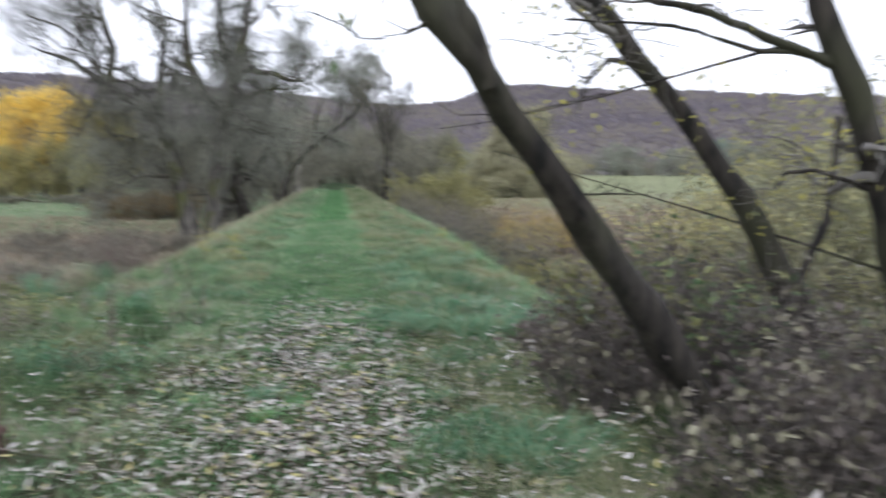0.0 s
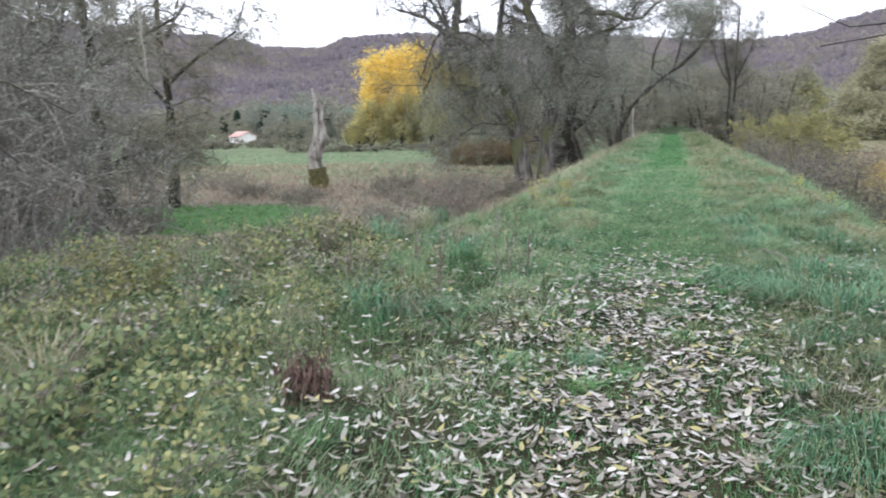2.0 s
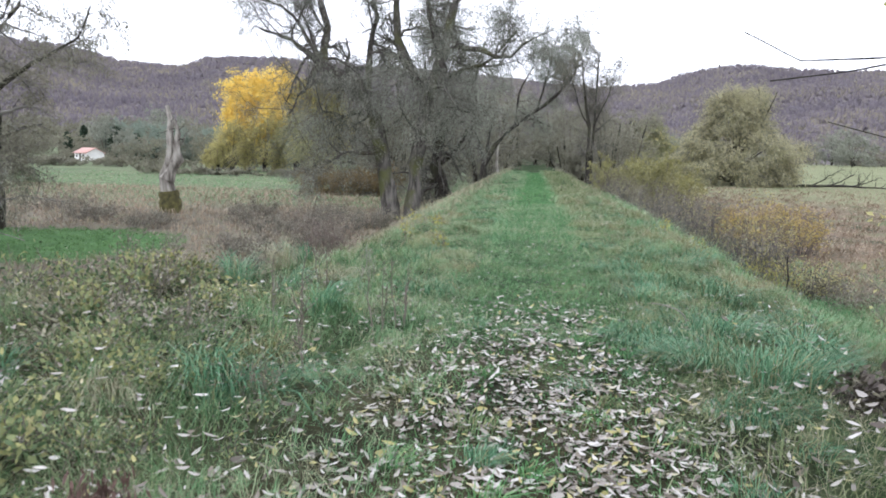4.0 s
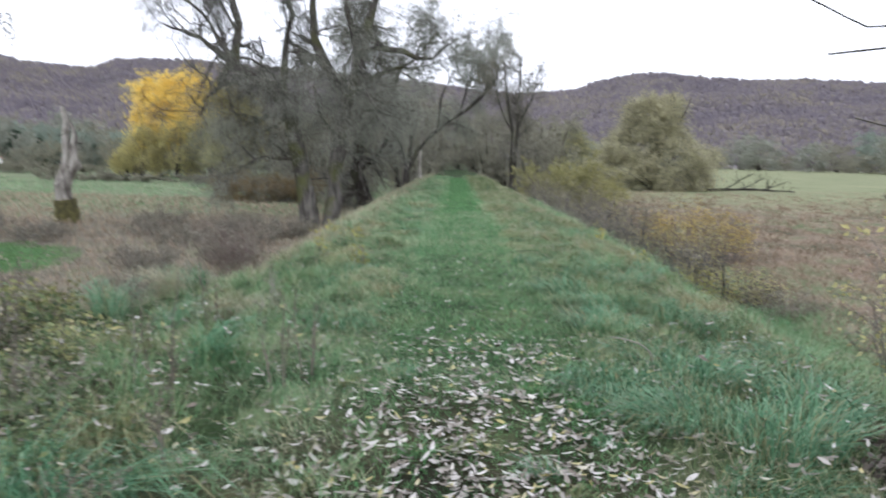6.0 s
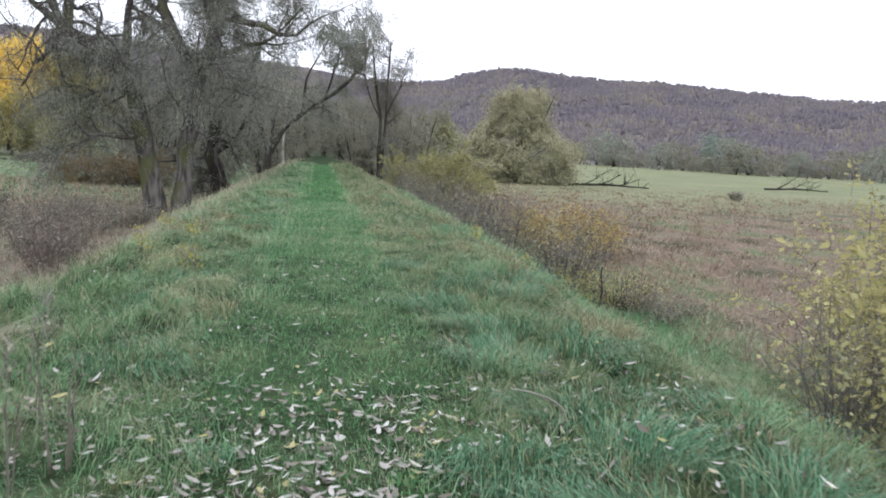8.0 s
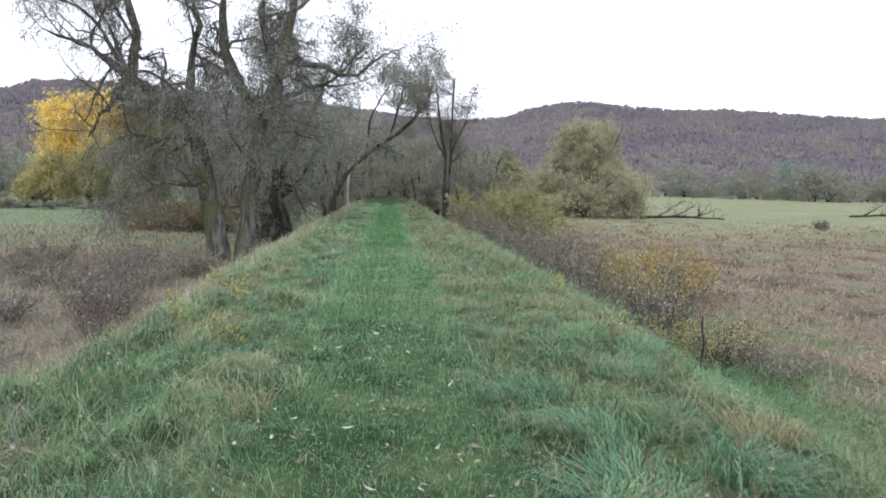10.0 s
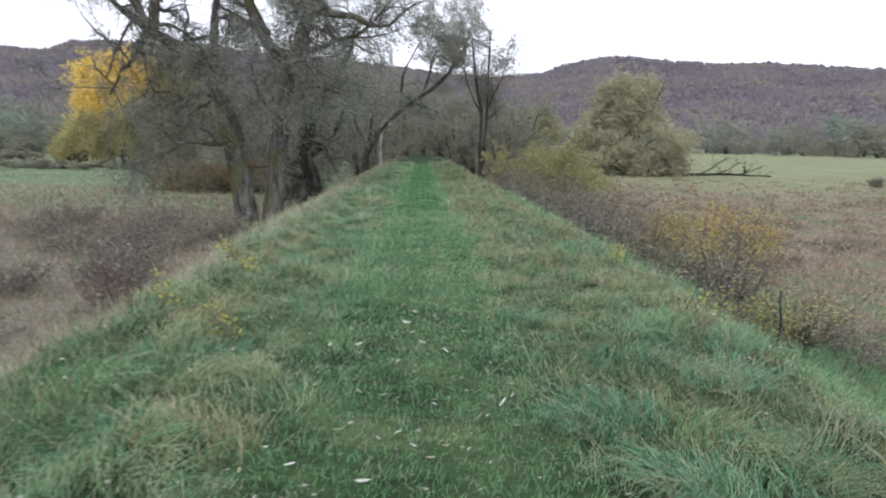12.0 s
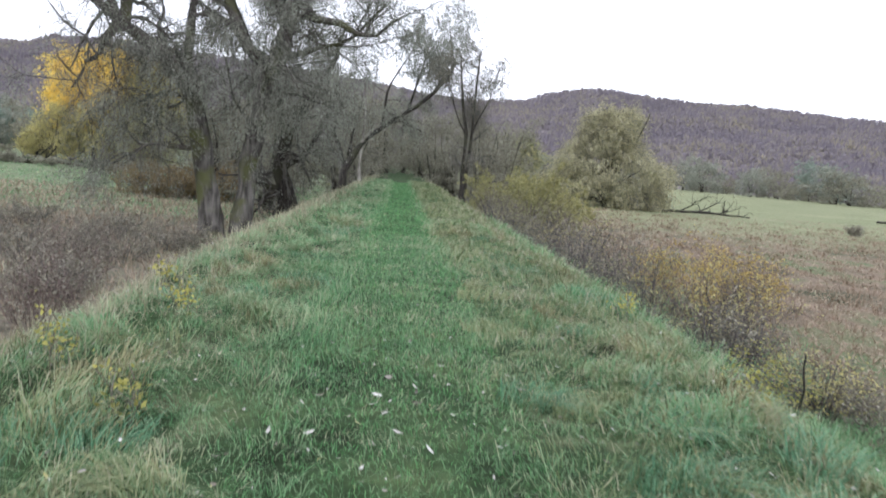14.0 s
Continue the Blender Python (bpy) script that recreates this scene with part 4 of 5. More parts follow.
for x, y, s, hh in [(-16.5, 21.2, 1.0, 0.8), (-9.6, 29.6, 1.6, 0.7), (-19.5, 33, 1.6, 0.9), (-12, 33, 2.0, 0.8), (-15.5, 30.5, 1.7, 0.7), (-24, 37, 2.2, 1.1), (-19.3, 22.5, 1.0, 1.1), (-7.4, 19.6, 0.9, 0.6), (-8.8, 23.6, 1.2, 0.8), (-6.9, 25.2, 1.0, 0.9), (-7.6, 30.4, 1.3, 1.0), (-9.4, 35.0, 1.4, 1.0), (-6.6, 33.0, 1.0, 0.9), (-13.5, 37.5, 1.6, 0.9)]:
    bush("withered_bush", x, y, s, hh, "low withered bush in the wet meadow", M_DEADLEAF, 46, 5, (0.055, 0.03), twig=M_DRYSTEM, group="withered meadow bushes", r0=0.012)


def dome_tree(name, x, y, w, h, label, leaf, lobes, per=5, size=(0.45, 0.2), trunk_r=0.45, bark=M_DARK_BARK, group="", fill=170, low=0.16, twigs=True, taper=0.0, lump=1.0, profile=None, bias=1.0):
    """A wide far tree: short trunk, forking limbs and a lobed, gappy crown of drooping twigs."""
    t = thing(name, x, y, label, "tree", group)
    shoots = []
    for i in range(lobes):
        a = i * 2.4 + rng.uniform(-0.5, 0.5)
        zz = low + (0.9 - low) * ((i + 0.5) / lobes) ** bias
        reach = 0.5 * w * math.sqrt(max(0.05, 1 - ((zz - 0.36) / 0.62) ** 2)) * (1 - taper * max(0.0, zz - 0.45))
        if profile:
            reach = 0.5 * w * float(np.interp(zz, *profile))
        q = reach * math.sqrt(rng.uniform(0.15 if profile else 0.25, 1)) * 0.78
        top = np.array([math.cos(a) * q, math.sin(a) * q, h * zz])
        pts = [(0.2 * math.cos(a), 0.2 * math.sin(a), -0.3), (top[0] * 0.15, top[1] * 0.15, min(h * 0.2, top[2] * 0.6)), tuple(top * np.array([0.7, 0.7, 0.85])), tuple(top)]
        part("limb", np_mesh("limb", *rough_limbs(resample(pts, 7)[None], (trunk_r * np.linspace(0.7, 0.12, 7))[None], 6), True), bark, t)
        shoots.append(top + rng.normal(size=(fill, 3)) * np.array([w, w, h]) * np.array([0.09, 0.09, 0.075]) * lump)
    c = np.concatenate(shoots)
    c = c[c[:, 2] > 0.05 * h]
    out = unit(c * np.array([1, 1, 0.4]) - np.array([0, 0, 0.2 * h])) * 0.5 + rng.normal(size=c.shape) * 0.5
    line = np.stack([c + out * (s * 0.10 * h) + np.array([0, 0, -0.05 * h * s * s]) for s in np.linspace(0, 1, 3)], 1)
    line[:, :, 2] = np.maximum(line[:, :, 2], 0.02 * h)
    if twigs:
        part("branchwork", np_mesh("branchwork", *tubes(line[::2], np.full(line[::2].shape[:2], 0.018), 3)), M_TWIG, t)
    part("crown", np_mesh("crown", *leaves_on(line, per, size[0], size[1], 0.5, 0.15)), leaf, t)
    return t


mw = dome_tree("meadow_willow", 26.3, 103, 16.8, 13.0, "broad olive-grey willow standing in the meadow", M_MEADOW, 64, 8, (0.34, 0.10), 0.15, fill=165, low=0.07, lump=0.48, profile=((0.05, 0.2, 0.4, 0.5, 0.62, 0.8, 1.0), (1.0, 1.45, 1.42, 0.8, 0.5, 0.42, 0.2)), bias=1.3)
for pts in ([(0.6, -0.5, 4.5), (1.4, -1.4, 8.2), (1.9, -1.6, 10.4), (1.7, -1.6, 12.2)], [(1.0, -0.5, 5.0), (2.6, -1.6, 8.4), (3.3, -1.8, 10.2), (3.9, -1.8, 11.9)], [(0.2, -0.5, 4.0), (-0.2, -1.6, 7.4), (0.4, -1.9, 9.6)]):
    part("limb", np_mesh("limb", *rough_limbs(resample(pts, 7)[None], np.linspace(0.16, 0.05, 7)[None], 6), True), M_DARK_BARK, mw)
for x, y, w, h in [(-42.6, 110, 6.5, 14.6), (-38.6, 111, 6.5, 15.6), (-34.4, 112, 6, 14.4), (-30.6, 113, 5.5, 12.5)]:
    dome_tree("yellow_poplar", x, y, w, h, "tall golden-yellow poplar in full autumn colour", M_YELLOW if x < -36 else M_YELLOWTHIN, 30, 7, (0.30, 0.20), 0.2, bark=M_SNAG, group="yellow poplars", fill=90 if x < -36 else 60, low=0.36, lump=0.55, twigs=False, profile=((0.3, 0.45, 0.65, 0.85, 1.0), (1.0, 1.35, 1.3, 0.9, 0.3)))
for x, y, w, h in [(-43, 106, 6, 7.5), (-38.5, 107, 6.5, 8.5), (-33.5, 106, 7, 8.5), (-29.0, 101, 8, 8.0), (-46.5, 109, 4, 4.5)]:
    dome_tree("young_poplar", x, y, w, h, "yellow-green young tree below the poplars", M_YHAZE if x < -36 else M_PALEYG, 12, 5, (0.30, 0.15), 0.16, group="young trees by the poplars", fill=100)
dome_tree("yellow_tree", 18.5, 128, 8, 9.5, "small yellow-green tree behind the thicket", M_PALEYG, 9, 5, (0.5, 0.26), 0.2)
far = dome_tree("hedge_tree", 118, 296, 17, 14, "grey-green hedge tree at the meadow's far edge", M_WILLOW_LEAF, 10, 9, (0.75, 0.38), 0.14, group="far hedge trees", fill=40, low=0.1, twigs=False)
far2 = dome_tree("hedge_tree", 150, 300, 24, 12, "brownish hedge tree at the meadow's far edge", M_GREYLEAF, 10, 9, (0.75, 0.38), 0.14, group="far hedge trees", fill=40, low=0.08, twigs=False)
far3 = dome_tree("meadow_tree", 163, 292, 20, 16, "round green tree before the far hedge", M_BLUELEAF, 10, 9, (0.7, 0.4), 0.14, group="far hedge trees", fill=80, low=0.1, twigs=False)
for i in range(58):
    a = -46 + i * 1.58 + rng.uniform(-0.5, 0.5)
    d = rng.uniform(300, 350)
    x, y, s = d * math.sin(radians(a)), d * math.cos(radians(a)), rng.uniform(0.5, 1.0)
    o = copy_thing((far, far2, far2)[i % 3], pose(x, y, on_ground(x, y), 0, 0, rng.uniform(0, 360)))
    o.scale = (s * 1.1, s * 1.1, s)
for i, (x, y, s) in enumerate([(-84, 160, 0.55), (-76, 158, 0.5), (-68, 155, 0.45), (-60, 152, 0.5), (-52, 150, 0.5), (-96, 165, 0.6), (-104, 160, 0.6), (-66, 172, 0.6), (-112, 172, 0.7), (-58, 132, 0.35), (-50, 140, 0.4), (-70, 180, 0.7), (-122, 160, 0.6), (-90, 152, 0.6), (-80, 170, 0.7), (-100, 176, 0.8), (-74, 150, 0.4), (-64, 162, 0.6), (-56, 170, 0.65), (-48, 160, 0.55), (-110, 150, 0.55), (-128, 178, 0.8), (-92, 185, 0.8), (-44, 128, 0.35), (-26, 140, 0.5), (-34, 150, 0.6), (-86.5, 140, 0.3), (-77.5, 137, 0.3), (-80, 143, 0.4), (-91, 143, 0.4), (-73, 141, 0.38)]):
    o = copy_thing((far2, far, far2)[i % 3], pose(x, y, on_ground(x, y), 0, 0, 50 * i))
    o.scale = (s, s, s * 1.1)


def fir(x, y, h, group="dark firs behind the house"):
    t = thing("fir_tree", x, y, "dark green fir tree behind the house", "tree", group)
    part("trunk", np_mesh("trunk", *tubes(resample([(0, 0, -0.2), (0, 0, h)], 7)[None], np.linspace(0.16, 0.02, 7)[None], 6)), M_DARK_BARK, t)
    n = 420
    u = rng.uniform(0.06, 1, n)
    a = rng.uniform(0, 6.283, n)
    ln = 0.2 * h * (1 - u) + 0.15
    st = np.stack([0 * u, 0 * u, u * h], 1)
    en = st + np.stack([np.cos(a) * ln, np.sin(a) * ln, -0.28 * ln], 1)
    line = np.stack([st, 0.5 * (st + en) + np.array([0, 0, 0.06]), en], 1)
    part("crown", np_mesh("crown", *leaves_on(line, 9, 0.55, 0.26, 0.3, 0.12)), M_FIRLEAF, t)
    return t


f0 = fir(-93.5, 150, 6.5)
for x, y, sc in [(-88.2, 153, 1.0), (-82.4, 151, 0.8), (-79.5, 156, 0.95), (-98.5, 152, 0.8), (-60, 156, 0.8), (-58, 158, 0.65)]:
    o = copy_thing(f0, pose(x, y, on_ground(x, y), 0, 0, 40 * x))
    o.scale = (sc * 1.4, sc * 1.4, sc)


def box_mesh(name, sx, sy, sz, bev=0.02):
    bm = bmesh.new()
    bmesh.ops.create_cube(bm, size=1)
    bmesh.ops.scale(bm, vec=(sx, sy, sz), verts=bm.verts)
    bmesh.ops.translate(bm, vec=(0, 0, sz / 2), verts=bm.verts)
    bmesh.ops.bevel(bm, geom=bm.edges[:], offset=bev, segments=1, affect="EDGES")
    me = bpy.data.meshes.new(name)
    bm.to_mesh(me)
    bm.free()
    return me


def build_house():
    h = thing("house", -82.5, 134, "small white house with a faded red roof", "house")
    h.rotation_euler, h.scale = (0, 0, radians(-32)), (0.72, 0.72, 0.85)
    part("wall", box_mesh("wall", 6.6, 4.6, 1.75), M_RENDER, h)
    v = [(-3.6, -2.7, 1.6), (3.6, -2.7, 1.6), (3.6, 2.7, 1.6), (-3.6, 2.7, 1.6), (-3.6, 0, 2.75), (3.6, 0, 2.75)]
    v = np.array(v + [(a, b, c + 0.14) for a, b, c in v])
    quads = np.array([[0, 1, 5, 4], [3, 4, 5, 2], [6, 10, 11, 7], [9, 8, 11, 10], [0, 6, 7, 1], [2, 8, 9, 3], [1, 7, 11, 5], [5, 11, 8, 2], [0, 4, 10, 6], [4, 3, 9, 10]])
    part("roof", np_mesh("roof", v, quads), M_ROOF, h)
    gv = np.array([(3.29, -2.3, 1.7), (3.29, 2.3, 1.7), (3.29, 0, 2.72), (-3.29, -2.3, 1.7), (-3.29, 2.3, 1.7), (-3.29, 0, 2.72)])
    part("gable", np_mesh("gable", gv[:3], np.array([[0, 1, 2]])), M_RENDER, h)
    part("gable", np_mesh("gable", gv[3:], np.array([[0, 2, 1]])), M_RENDER, h)
    for x in (-2.0, 1.6):
        w = part("window", box_mesh("window", 0.9, 0.06, 0.8), M_RENDER, h)
        w.location = (x, -2.31, 0.65)
        g = part("pane", box_mesh("pane", 0.76, 0.03, 0.66, 0.005), M_DARK, w)
        g.location = (0, -0.03, 0.07)
    d = part("door", box_mesh("door", 0.9, 0.06, 1.6), M_TWIG, h)
    d.location = (-0.2, -2.31, 0.02)


build_house()


low = bush("field_hedge", -46, 88, 2.6, 1.5, "low brown hedge bush across the green meadow", M_GREYLEAF, 14, 10, (0.24, 0.12), group="low hedge across the meadow")
for i in range(11):
    x, y = -43.2 + 2.9 * i + rng.uniform(-0.6, 0.6), 88 + rng.uniform(-1.5, 1.5)
    if not -41.5 < x < -31 or i % 2:
        o = copy_thing(low, pose(x, y, on_ground(x, y), 0, 0, 77 * i))
        o.scale = (1, 1, rng.uniform(0.6, 1.0))

for i in range(10):
    x, y = -88 + 3.6 * i + rng.uniform(-0.8, 0.8), 112 + rng.uniform(-3, 3)
    o = copy_thing(low, pose(x, y, on_ground(x, y), 0, 0, 63 * i))
    o.scale = (1.4, 1.2, rng.uniform(0.8, 1.2))
for i, (x, y, q) in enumerate([(-84, 157, 0.45), (-76, 155, 0.4), (-91, 158, 0.45), (-70, 160, 0.42)]):
    o = copy_thing(far3, pose(x, y, on_ground(x, y), 0, 0, 80 * i))
    o.scale = (q, q, q * 1.2)


# the snag, the tree by the glade, the fallen trees and the post
def build_snag():
    t = thing("dead_snag", -17.7, 36.7, "broken bleached dead trunk with a mossy foot", "dead tree")
    b = tuple(t.location)
    p, r = limb_set([(v3(36.7, [(-17.7, -1.9), (-17.8, 0.2), (-17.5, 1.9), (-17.75, 3.6)]), 0.40, 0.11),
                     (v3(36.6, [(-17.75, 0.0), (-17.25, 1.0), (-17.2, 2.2), (-17.35, 2.9)]), 0.36, 0.07),
                     (v3(36.7, [(-17.5, 1.4), (-17.0, 1.8), (-16.9, 2.2)]), 0.07, 0.02)], b)
    part("trunk", np_mesh("trunk", *rough_limbs(p, r, 11, 1), True), M_SNAG, t)
    q = resample([tuple(p[0, 0] - np.array([0, 0, 0.1])), tuple(p[0, 1]), tuple(p[0, 2])], 9)[None]
    part("moss", np_mesh("moss", *tubes(q, 0.565 - 0.10 * np.linspace(0, 1, 9)[None] + 0.02 * rng.normal(size=(1, 9)), 16), True), M_MOSS, t, "yellow-green moss on the foot")
    s, sr = spawn(p, r, 5, 0.3, 0.6, 1.0, 0.1, 0.3, 0, rmax=0.03)
    for i in range(len(s)):
        part("splinter", np_mesh("splinter", *tubes(s[i:i + 1], sr[i:i + 1], 4)), M_DARK_BARK, t)


build_snag()
glade = crown_tree("glade_alder", (-20.3, 28.0), [
    (v3(28, [(-20.35, -2.0), (-20.3, 0.6), (-20.2, 3.1), (-20.35, 5.8), (-20.2, 9.5)]), 0.27, 0.06),
    (v3(28, [(-20.15, 3.5), (-18.3, 4.7), (-16.6, 5.5), (-16.2, 6.6)]), 0.11, 0.03),
    (v3(28.2, [(-20.2, 2.6), (-21.8, 4.2), (-22.6, 6.5)]), 0.10, 0.03),
    (v3(28.4, [(-20.3, 5.5), (-19.0, 7.2), (-18.6, 9.0)]), 0.09, 0.03),
    (v3(27.6, [(-20.3, 0.5), (-19.2, 0.9), (-18.2, 0.4)]), 0.05, 0.02),
    (v3(28.4, [(-20.3, 0.9), (-21.5, 1.2), (-22.6, 0.8)]), 0.05, 0.02),
], "dark slender alder with drooping twigs beside the glade", M_DARK_BARK, M_GREYLEAF,
    [(8, 0.1, 1.7, 0.95, 0.05, -0.03), (6, 0.12, 1.0, 0.9, 0, -0.06), (5, 0.1, 0.55, 0.9, -0.1, -0.1)], (18, 0.12, 0.04, 0.6), sides=9)


for x, y, a in [(-19.2, 19.2, 200), (-17.4, 20.6, 80)]:
    copy_thing(glade, pose(x, y, on_ground(x, y), 0, 0, a))


def fallen(x, y, ln, rot, label):
    t = thing("fallen_tree", x, y, label, "fallen tree", "fallen trees in the meadow")
    t.rotation_euler = (0, 0, radians(rot))
    p, r = limb_set([([(0, 0, 0.15), (ln * 0.5, 0.2, 0.4), (ln, 0, 0.2)], 0.22, 0.08), ([(ln * 0.2, 0, 0.3), (ln * 0.35, 0.4, 1.2), (ln * 0.5, 0.6, 2.3)], 0.12, 0.03),
                     ([(ln * 0.4, 0, 0.4), (ln * 0.5, -0.5, 1.0), (ln * 0.62, -0.6, 1.9)], 0.1, 0.03), ([(ln * 0.6, 0, 0.3), (ln * 0.78, 0.3, 0.8), (ln * 0.9, 0.4, 1.3)], 0.08, 0.03)], (0, 0, 0))
    part("trunk", np_mesh("trunk", *rough_limbs(p, r, 7), True), M_DARK_BARK, t)
    s, sr = spawn(p, r, 9, 0.15, ln * 0.16, 0.8, 0.6, 0.3, 0.05, rmax=0.07)
    part("branchwork", np_mesh("branchwork", *tubes(s, np.maximum(sr, 0.02), 4)), M_DARK_BARK, t)


fallen(32.5, 100, 11.5, 2, "bare fallen tree lying in the meadow")
fallen(77, 125, 13, 4, "bare fallen tree lying far out in the meadow")
fallen(-40, 90, 7.5, 0, "dark fallen trunk in the green meadow")
bush("meadow_tuft", 44.5, 79.5, 0.8, 1.0, "lone dark tuft in the meadow", M_DEADLEAF, 30, 5, (0.14, 0.07), twig=M_STALK)


def build_post():
    t = thing("wooden_stake", 5.97, 19.6, "thin dark weathered stake at the bank's foot", "stake")
    b = tuple(t.location)
    p = resample([(0, 0, -0.2), (-0.035, 0.01, 0.35), (0.01, 0, 0.7), (-0.05, 0, 1.0), (-0.04, 0, 1.2)], 9)[None]
    part("stake", np_mesh("stake", *rough_limbs(p, np.linspace(0.026, 0.014, 9)[None], 7), True), M_DARK_BARK, t)


build_post()

# the leaning trees beside the start of the walk
crown_tree("leaning_alder", (2.85, 4.5), [
    ([(2.95, 4.5, -0.2), (2.228, 4.178, 0.786), (1.579, 3.856, 1.523), (1.06, 3.49, 2.11), (0.828, 3.4, 2.36), (0.676, 3.47, 2.756), (0.539, 3.55, 3.59), (0.387, 3.62, 4.66)], 0.125, 0.05),
    ([(1.09, 3.49, 2.08), (0.934, 3.43, 2.376), (0.843, 3.47, 2.756), (0.767, 3.7, 3.9)], 0.066, 0.03),
    ([(0.805, 3.4, 2.376), (0.714, 3.4, 2.32), (0.661, 3.4, 2.3)], 0.016, 0.006),
    ([(0.40, 3.62, 4.5), (-0.9, 4.0, 3.9), (-1.4, 4.0, 2.95), (-1.45, 3.95, 2.45)], 0.012, 0.004),
], "dark alder trunk leaning over the path", M_DARK_BARK, M_WEED,
    [(3, 0.8, 0.5, 0.8, 0.6, 0.05), (3, 0.4, 0.3, 0.8, 0.3, 0)], (1, 0.09, 0.03, 0.6), sides=16,
    trunk_label="dark rough leaning trunk")
crown_tree("leaning_alder", (4.3, 5.3), [
    ([(4.35, 5.3, -0.7), (4.05, 5.3, 0.43), (3.52, 5.3, 1.38), (2.9, 5.3, 2.15), (2.45, 5.3, 2.65), (2.0, 5.3, 3.2), (1.6, 5.3, 4.6)], 0.115, 0.06),
    ([(2.62, 5.3, 2.45), (2.35, 5.3, 2.5), (2.15, 5.25, 2.3), (2.1, 5.25, 2.12)], 0.022, 0.010),
    ([(3.9, 5.3, 0.7), (4.25, 5.4, 1.3), (4.3, 5.4, 2.1)], 0.05, 0.02),
], "dark slender alder trunk leaning over the slope", M_DARK_BARK, M_YGREEN,
    [(5, 0.5, 0.7, 0.9, 0.2, 0.0), (4, 0.3, 0.4, 0.9, 0.1, 0)], (2, 0.06, 0.035, 0.5), sides=14)
crown_tree("leaning_alder", (4.7, 4.7), [
    ([(4.9, 4.7, -0.9), (4.35, 4.65, 0.8), (4.11, 4.6, 1.56), (3.77, 4.6, 2.33), (3.54, 4.6, 2.8), (3.2, 4.6, 4.2)], 0.15, 0.075),
    ([(3.74, 4.6, 2.36), (3.27, 4.6, 2.52), (2.74, 4.6, 2.71), (2.36, 4.6, 2.77), (1.6, 4.7, 3.1)], 0.042, 0.012),
    ([(3.4, 4.6, 2.46), (3.11, 4.6, 2.46), (2.55, 4.6, 2.61), (1.79, 4.6, 2.63)], 0.02, 0.006),
    ([(4.13, 4.6, 1.5), (3.6, 4.65, 1.68), (3.4, 4.7, 1.66), (3.35, 4.7, 1.55)], 0.025, 0.010),
    ([(3.3, 4.65, 2.5), (2.4, 5.5, 2.25), (1.6, 5.75, 2.07), (1.13, 5.66, 2.0)], 0.013, 0.003),
    ([(2.4, 5.5, 2.27), (1.8, 5.7, 2.13), (1.29, 5.75, 2.11), (1.15, 5.8, 2.2), (1.04, 5.86, 2.27)], 0.007, 0.0025),
    ([(4.25, 4.7, 0.95), (3.4, 5.5, 1.3), (2.5, 6.3, 1.62), (1.84, 6.8, 1.86)], 0.012, 0.003),
], "dark alder trunk with long level branches", M_DARK_BARK, M_YGREEN,
    [(7, 0.3, 0.7, 0.8, 0.1, 0.0), (5, 0.3, 0.3, 0.9, 0.0, -0.02)], (2, 0.06, 0.03, 0.5), sides=16, bare=3)


def hanging_leaves():
    t = thing("willow_sprig", -1.45, 3.95, "few narrow willow leaves hanging from a twig", "twig")
    z0 = t.location.z
    line = np.array([[(0.0, 0, 2.44), (-0.02, 0.02, 2.36), (-0.03, 0.05, 2.29)], [(0.0, 0, 2.46), (0.03, -0.12, 2.40), (0.02, -0.24, 2.34)]]) - np.array([0, 0, z0])
    part("twig", np_mesh("twig", *tubes(line, np.full((2, 3), 0.0025), 4)), M_DARK_BARK, t)
    pos = np.array([(-0.03, 0.05, 2.29), (-0.02, 0.03, 2.32), (0.02, -0.24, 2.34), (0.03, -0.16, 2.38), (0.0, 0.0, 2.44), (-0.02, 0.04, 2.31), (0.01, -0.2, 2.36), (0.02, -0.08, 2.42)]) - np.array([0, 0, z0])
    d = np.array([(0.0, 0.0, -1), (0.5, 0.1, -1), (-0.7, 0.1, -0.8), (0.4, 0, -1), (-0.3, 0.2, -1.0), (-0.5, 0, -0.9), (0.15, 0, -1), (-0.6, 0.1, -0.8)])
    part("leaf_cluster", np_mesh("leaf_cluster", *leaf_cards(pos, d, np.array([0.11] * 8), np.array([0.032] * 8))), M_WEED, t)


hanging_leaves()

# limb reaching in over the start of the walk, and thin-branched willow scrub left of it
crown_tree("overhanging_willow", (-8.6, 6.4), [
    ([(-8.6, 6.4, -0.4), (-8.4, 6.4, 2.2), (-8.0, 6.5, 5.0)], 0.13, 0.07),
    (v3(6.5, [(-8.35, 2.6), (-7.4, 3.35), (-6.47, 3.53), (-5.76, 3.25), (-5.13, 3.15), (-4.74, 3.02), (-4.41, 3.05), (-4.12, 3.17), (-3.77, 3.34)]), 0.045, 0.018),
    ([(-8.35, 6.4, 1.6), (-7.2, 6.5, 2.2), (-6.1, 6.6, 2.15), (-5.3, 6.6, 1.8)], 0.03, 0.008),
    ([(-8.4, 6.4, 0.9), (-7.2, 6.3, 1.7), (-6.2, 6.2, 1.75), (-5.6, 6.2, 1.35)], 0.025, 0.007),
], "willow with long bare limbs reaching over the weeds", M_DARK_BARK, M_WILLOW_LEAF,
    [(7, 0.2, 0.9, 0.8, 0.0, -0.03), (5, 0.2, 0.5, 0.9, 0.0, -0.05)], (1, 0.08, 0.02, 0.7), sides=8, twig=M_PALETWIG)
